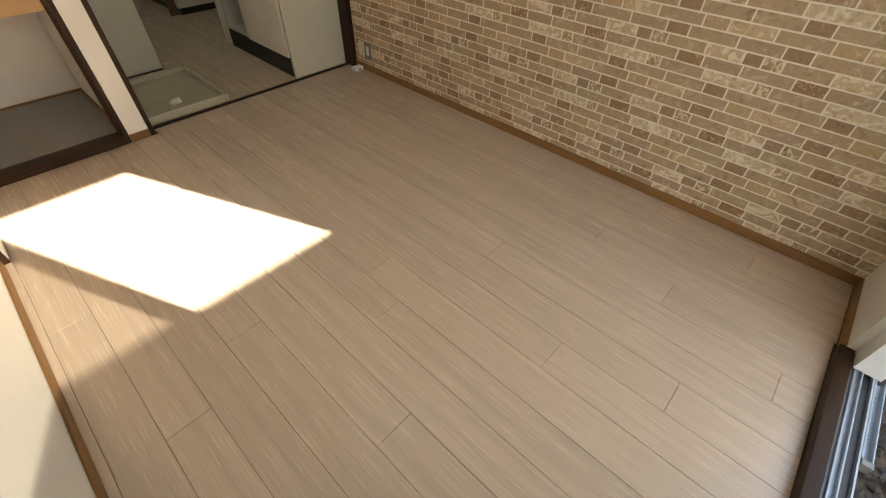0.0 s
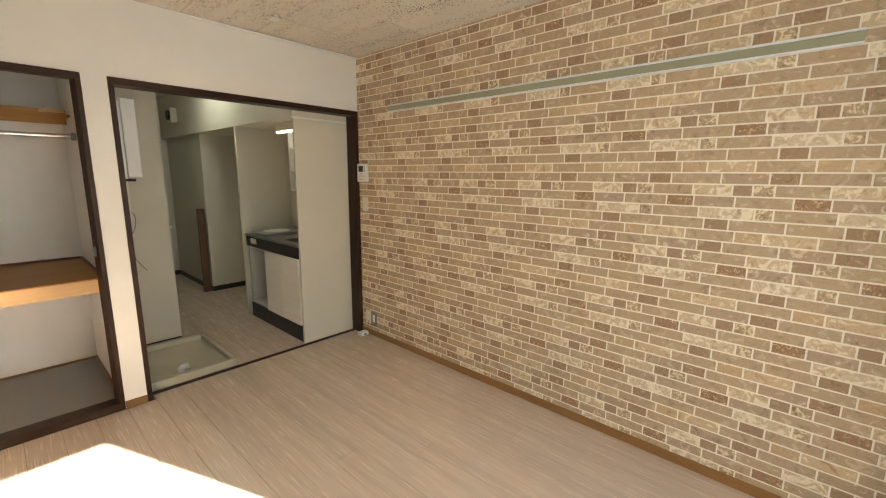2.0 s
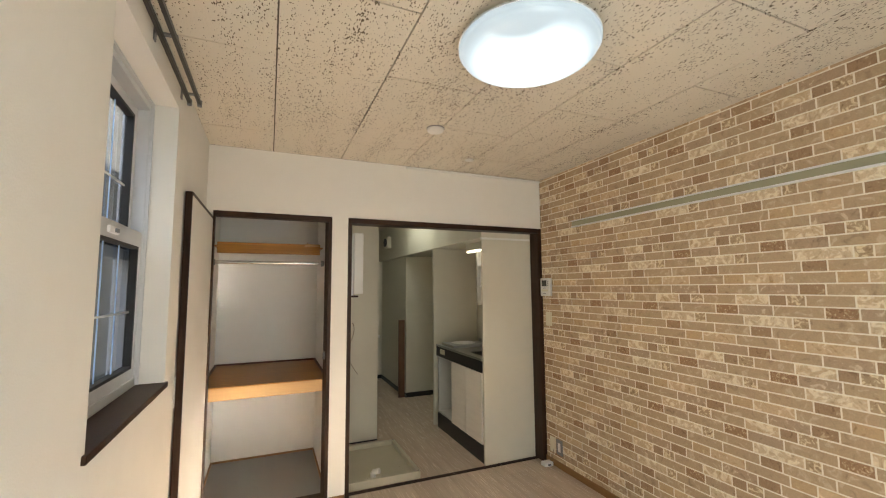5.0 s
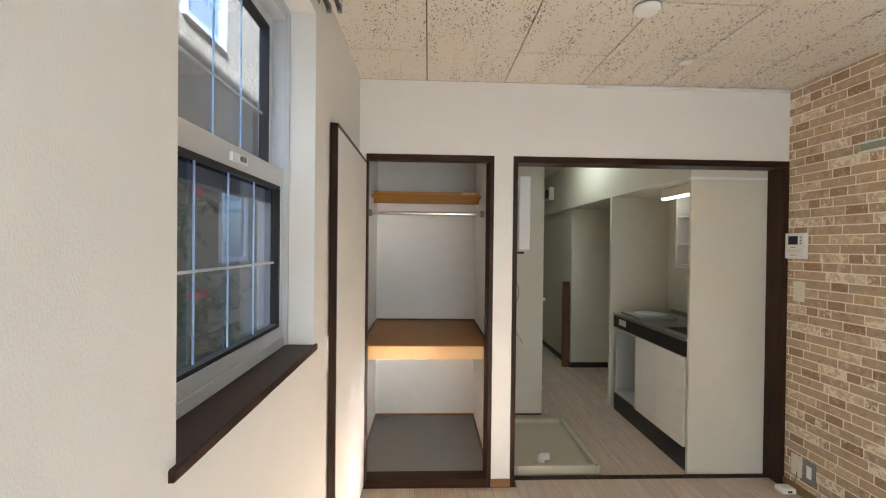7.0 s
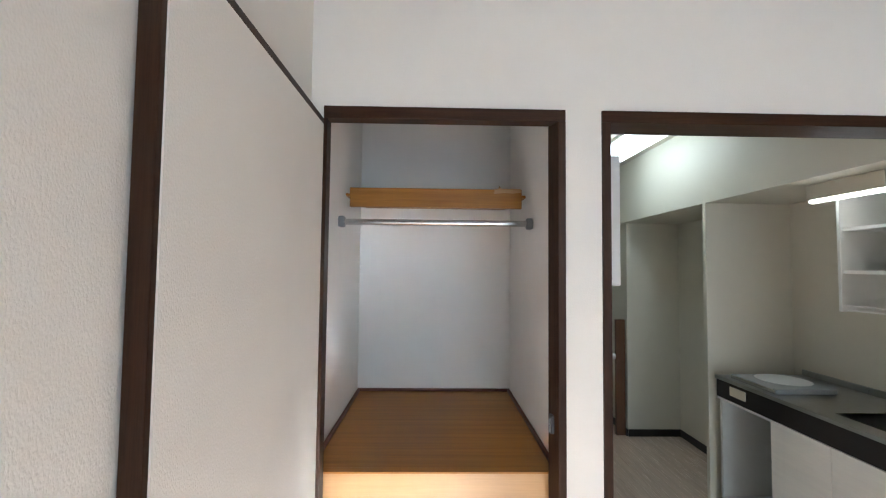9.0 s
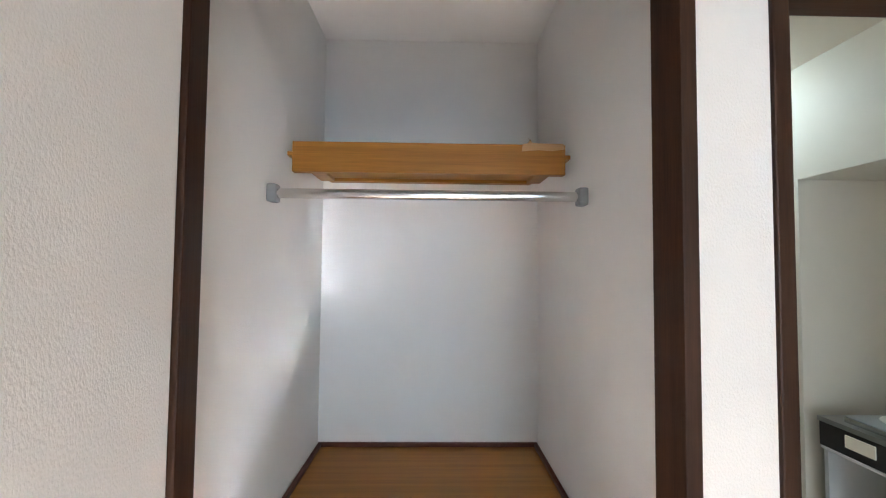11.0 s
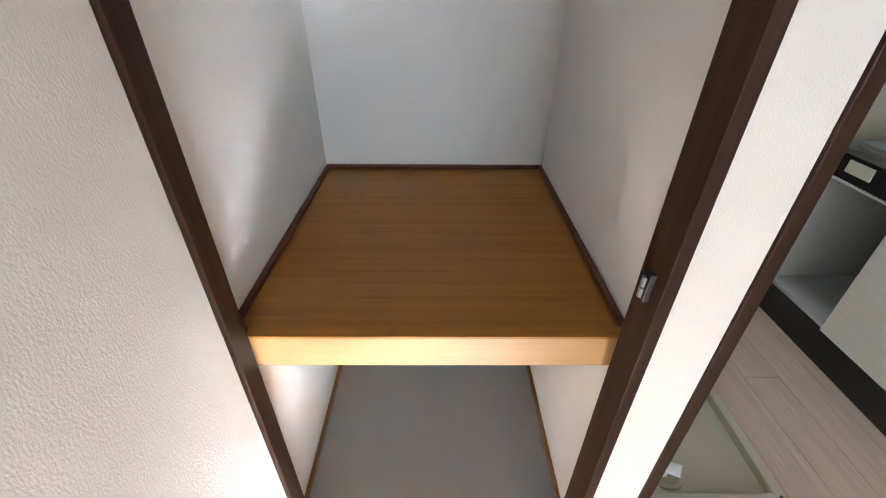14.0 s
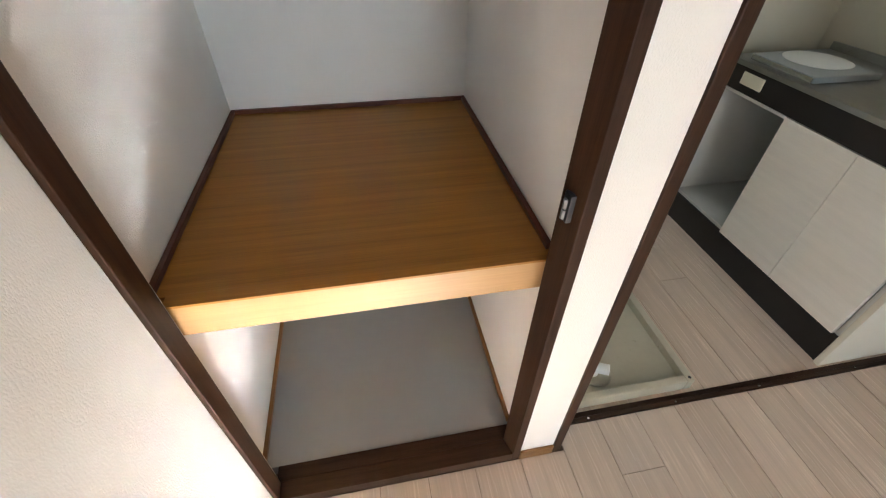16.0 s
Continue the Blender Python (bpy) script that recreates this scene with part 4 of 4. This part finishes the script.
# ---- printed bricks of the east wall ----
# six courses repeat up the wall, each one a run of bricks (kind and centimetres) from a start along the wall
COURSES = [
    (-2.572, "C15.2 S7.3 F7.4 T17.2"),
    (-2.678, "M17.1 B9.9 T20.1"),
    (-2.517, "O10.2 N17.6 T19.3"),
    (-2.395, "B9.5 T19.8 T17.8"),
    (-2.642, "T19.8 K21.0 F6.3"),
    (-2.701, "D11.5 M15.8 T19.8"),
]
PITCH, JOINT, THICK, REPEAT = 0.0511, 0.0066, 0.0018, 0.471
meshes = {}


def brick_verts(y0, y1, z0, z1):
    b = 0.0012
    return [(0, y0, z0), (0, y1, z0), (0, y1, z1), (0, y0, z1), (-THICK, y0 + b, z0 + b), (-THICK, y1 - b, z0 + b), (-THICK, y1 - b, z1 - b), (-THICK, y0 + b, z1 - b)]


BRICK_FACES = [(4, 7, 6, 5), (0, 4, 5, 1), (1, 5, 6, 2), (2, 6, 7, 3), (3, 7, 4, 0)]
rest = {k: ([], []) for k in M_BRICK}
count = 0
for r in range(-27, 22):
    z0 = 1.3608 + JOINT / 2 + r * PITCH
    z0, z1 = max(0.004, z0), min(H - 0.001, z0 + PITCH - JOINT)
    if z1 - z0 < 0.01:
        continue
    start, run = COURSES[r % 6]
    seq = [(c[0], float(c[1:]) / 100) for c in run.split()]
    y = start + 6 * REPEAT + (REPEAT / 2 if (r // 6) % 2 else 0.0)
    i = 0
    while y > S:
        kind, length = seq[i % len(seq)]
        i += 1
        a, b = max(y - length + JOINT, S + 0.001), min(y, -0.001)
        y -= length
        if b - a < 0.008:
            continue
        if 0.62 < z0 < 1.62 and -2.35 < a and b < -0.3 and count < 300:
            key = (kind, round(b - a, 4))
            if key not in meshes:
                me = bpy.data.meshes.new("brick")
                me.from_pydata(brick_verts(-(b - a) / 2, (b - a) / 2, 0, PITCH - JOINT), [], BRICK_FACES)
                me.materials.append(M_BRICK[kind])
                meshes[key] = me
            ob = new("brick", meshes[key])
            ob.parent, ob.location = wall_e, (-0.0005, (a + b) / 2, z0)
            count += 1
        else:
            v, f = rest[kind]
            k = len(v)
            v += [(x - 0.0005, yy, zz) for x, yy, zz in brick_verts(a, b, z0, z1)]
            f += [tuple(k + q for q in face) for face in BRICK_FACES]
for kind, (v, f) in rest.items():
    me = bpy.data.meshes.new("bricks")
    me.from_pydata(v, [], f)
    me.materials.append(M_BRICK[kind])
    ob = new("bricks", me)
    ob.parent = wall_e
    tagged(ob, kind="stuff")

# ---- floor planks ----
PHASE = {3: -2.03, 2: -1.3, 5: -1.825, 6: -2.538, 7: -1.5, 8: -2.153, 9: -0.115, 10: -2.766, 11: -3.172, 12: -2.254, 13: -1.62, 14: -2.971, 15: -2.567, 16: -1.9, 4: -2.9}
planks = {}


def plank_mesh(w, length):
    key = (round(w, 4), round(length, 4))
    if key not in planks:
        b = 0.0012
        v = [(0, 0, -0.012), (w, 0, -0.012), (w, length, -0.012), (0, length, -0.012), (0, 0, -b), (w, 0, -b), (w, length, -b), (0, length, -b),
             (b, b, 0), (w - b, b, 0), (w - b, length - b, 0), (b, length - b, 0)]
        me = bpy.data.meshes.new("plank")
        me.from_pydata(v, [], [(8, 9, 10, 11), (4, 5, 9, 8), (5, 6, 10, 9), (6, 7, 11, 10), (7, 4, 8, 11), (0, 1, 5, 4), (1, 2, 6, 5), (2, 3, 7, 6), (3, 0, 4, 7)])
        me.materials.append(M_PLANK)
        planks[key] = me
    return planks[key]


for k in range(0, 18):
    x0, x1 = -2.706 + 0.152 * k, -2.706 + 0.152 * (k + 1)
    x0, x1 = max(x0, W + 0.001) + 0.0006, min(x1, -0.001) - 0.0006
    if x1 - x0 < 0.01:
        continue
    for lo, hi, ph, lim in (((S + 0.0115) if x0 > SX1 - 0.05 else (S + 0.0205), (0.069 if x0 > OX0 + 0.03 else -0.0065), PHASE.get(k + 1, -1.0 - 0.37 * (k % 5)), W), (0.105, 3.69, 0.217 + 0.43 * ((k * 3) % 5), OX0 + 0.002)):
        a0 = max(x0, lim)
        if x1 - a0 < 0.01:
            continue
        cuts = sorted({lo, hi} | {ph + 1.818 * j for j in range(-4, 5) if lo + 0.05 < ph + 1.818 * j < hi - 0.05})
        for c0, c1 in zip(cuts, cuts[1:]):
            ob = new("plank", plank_mesh(x1 - a0, c1 - c0 - 0.0012))
            ob.parent, ob.location = floor, (a0, c0 + 0.0006, 0)
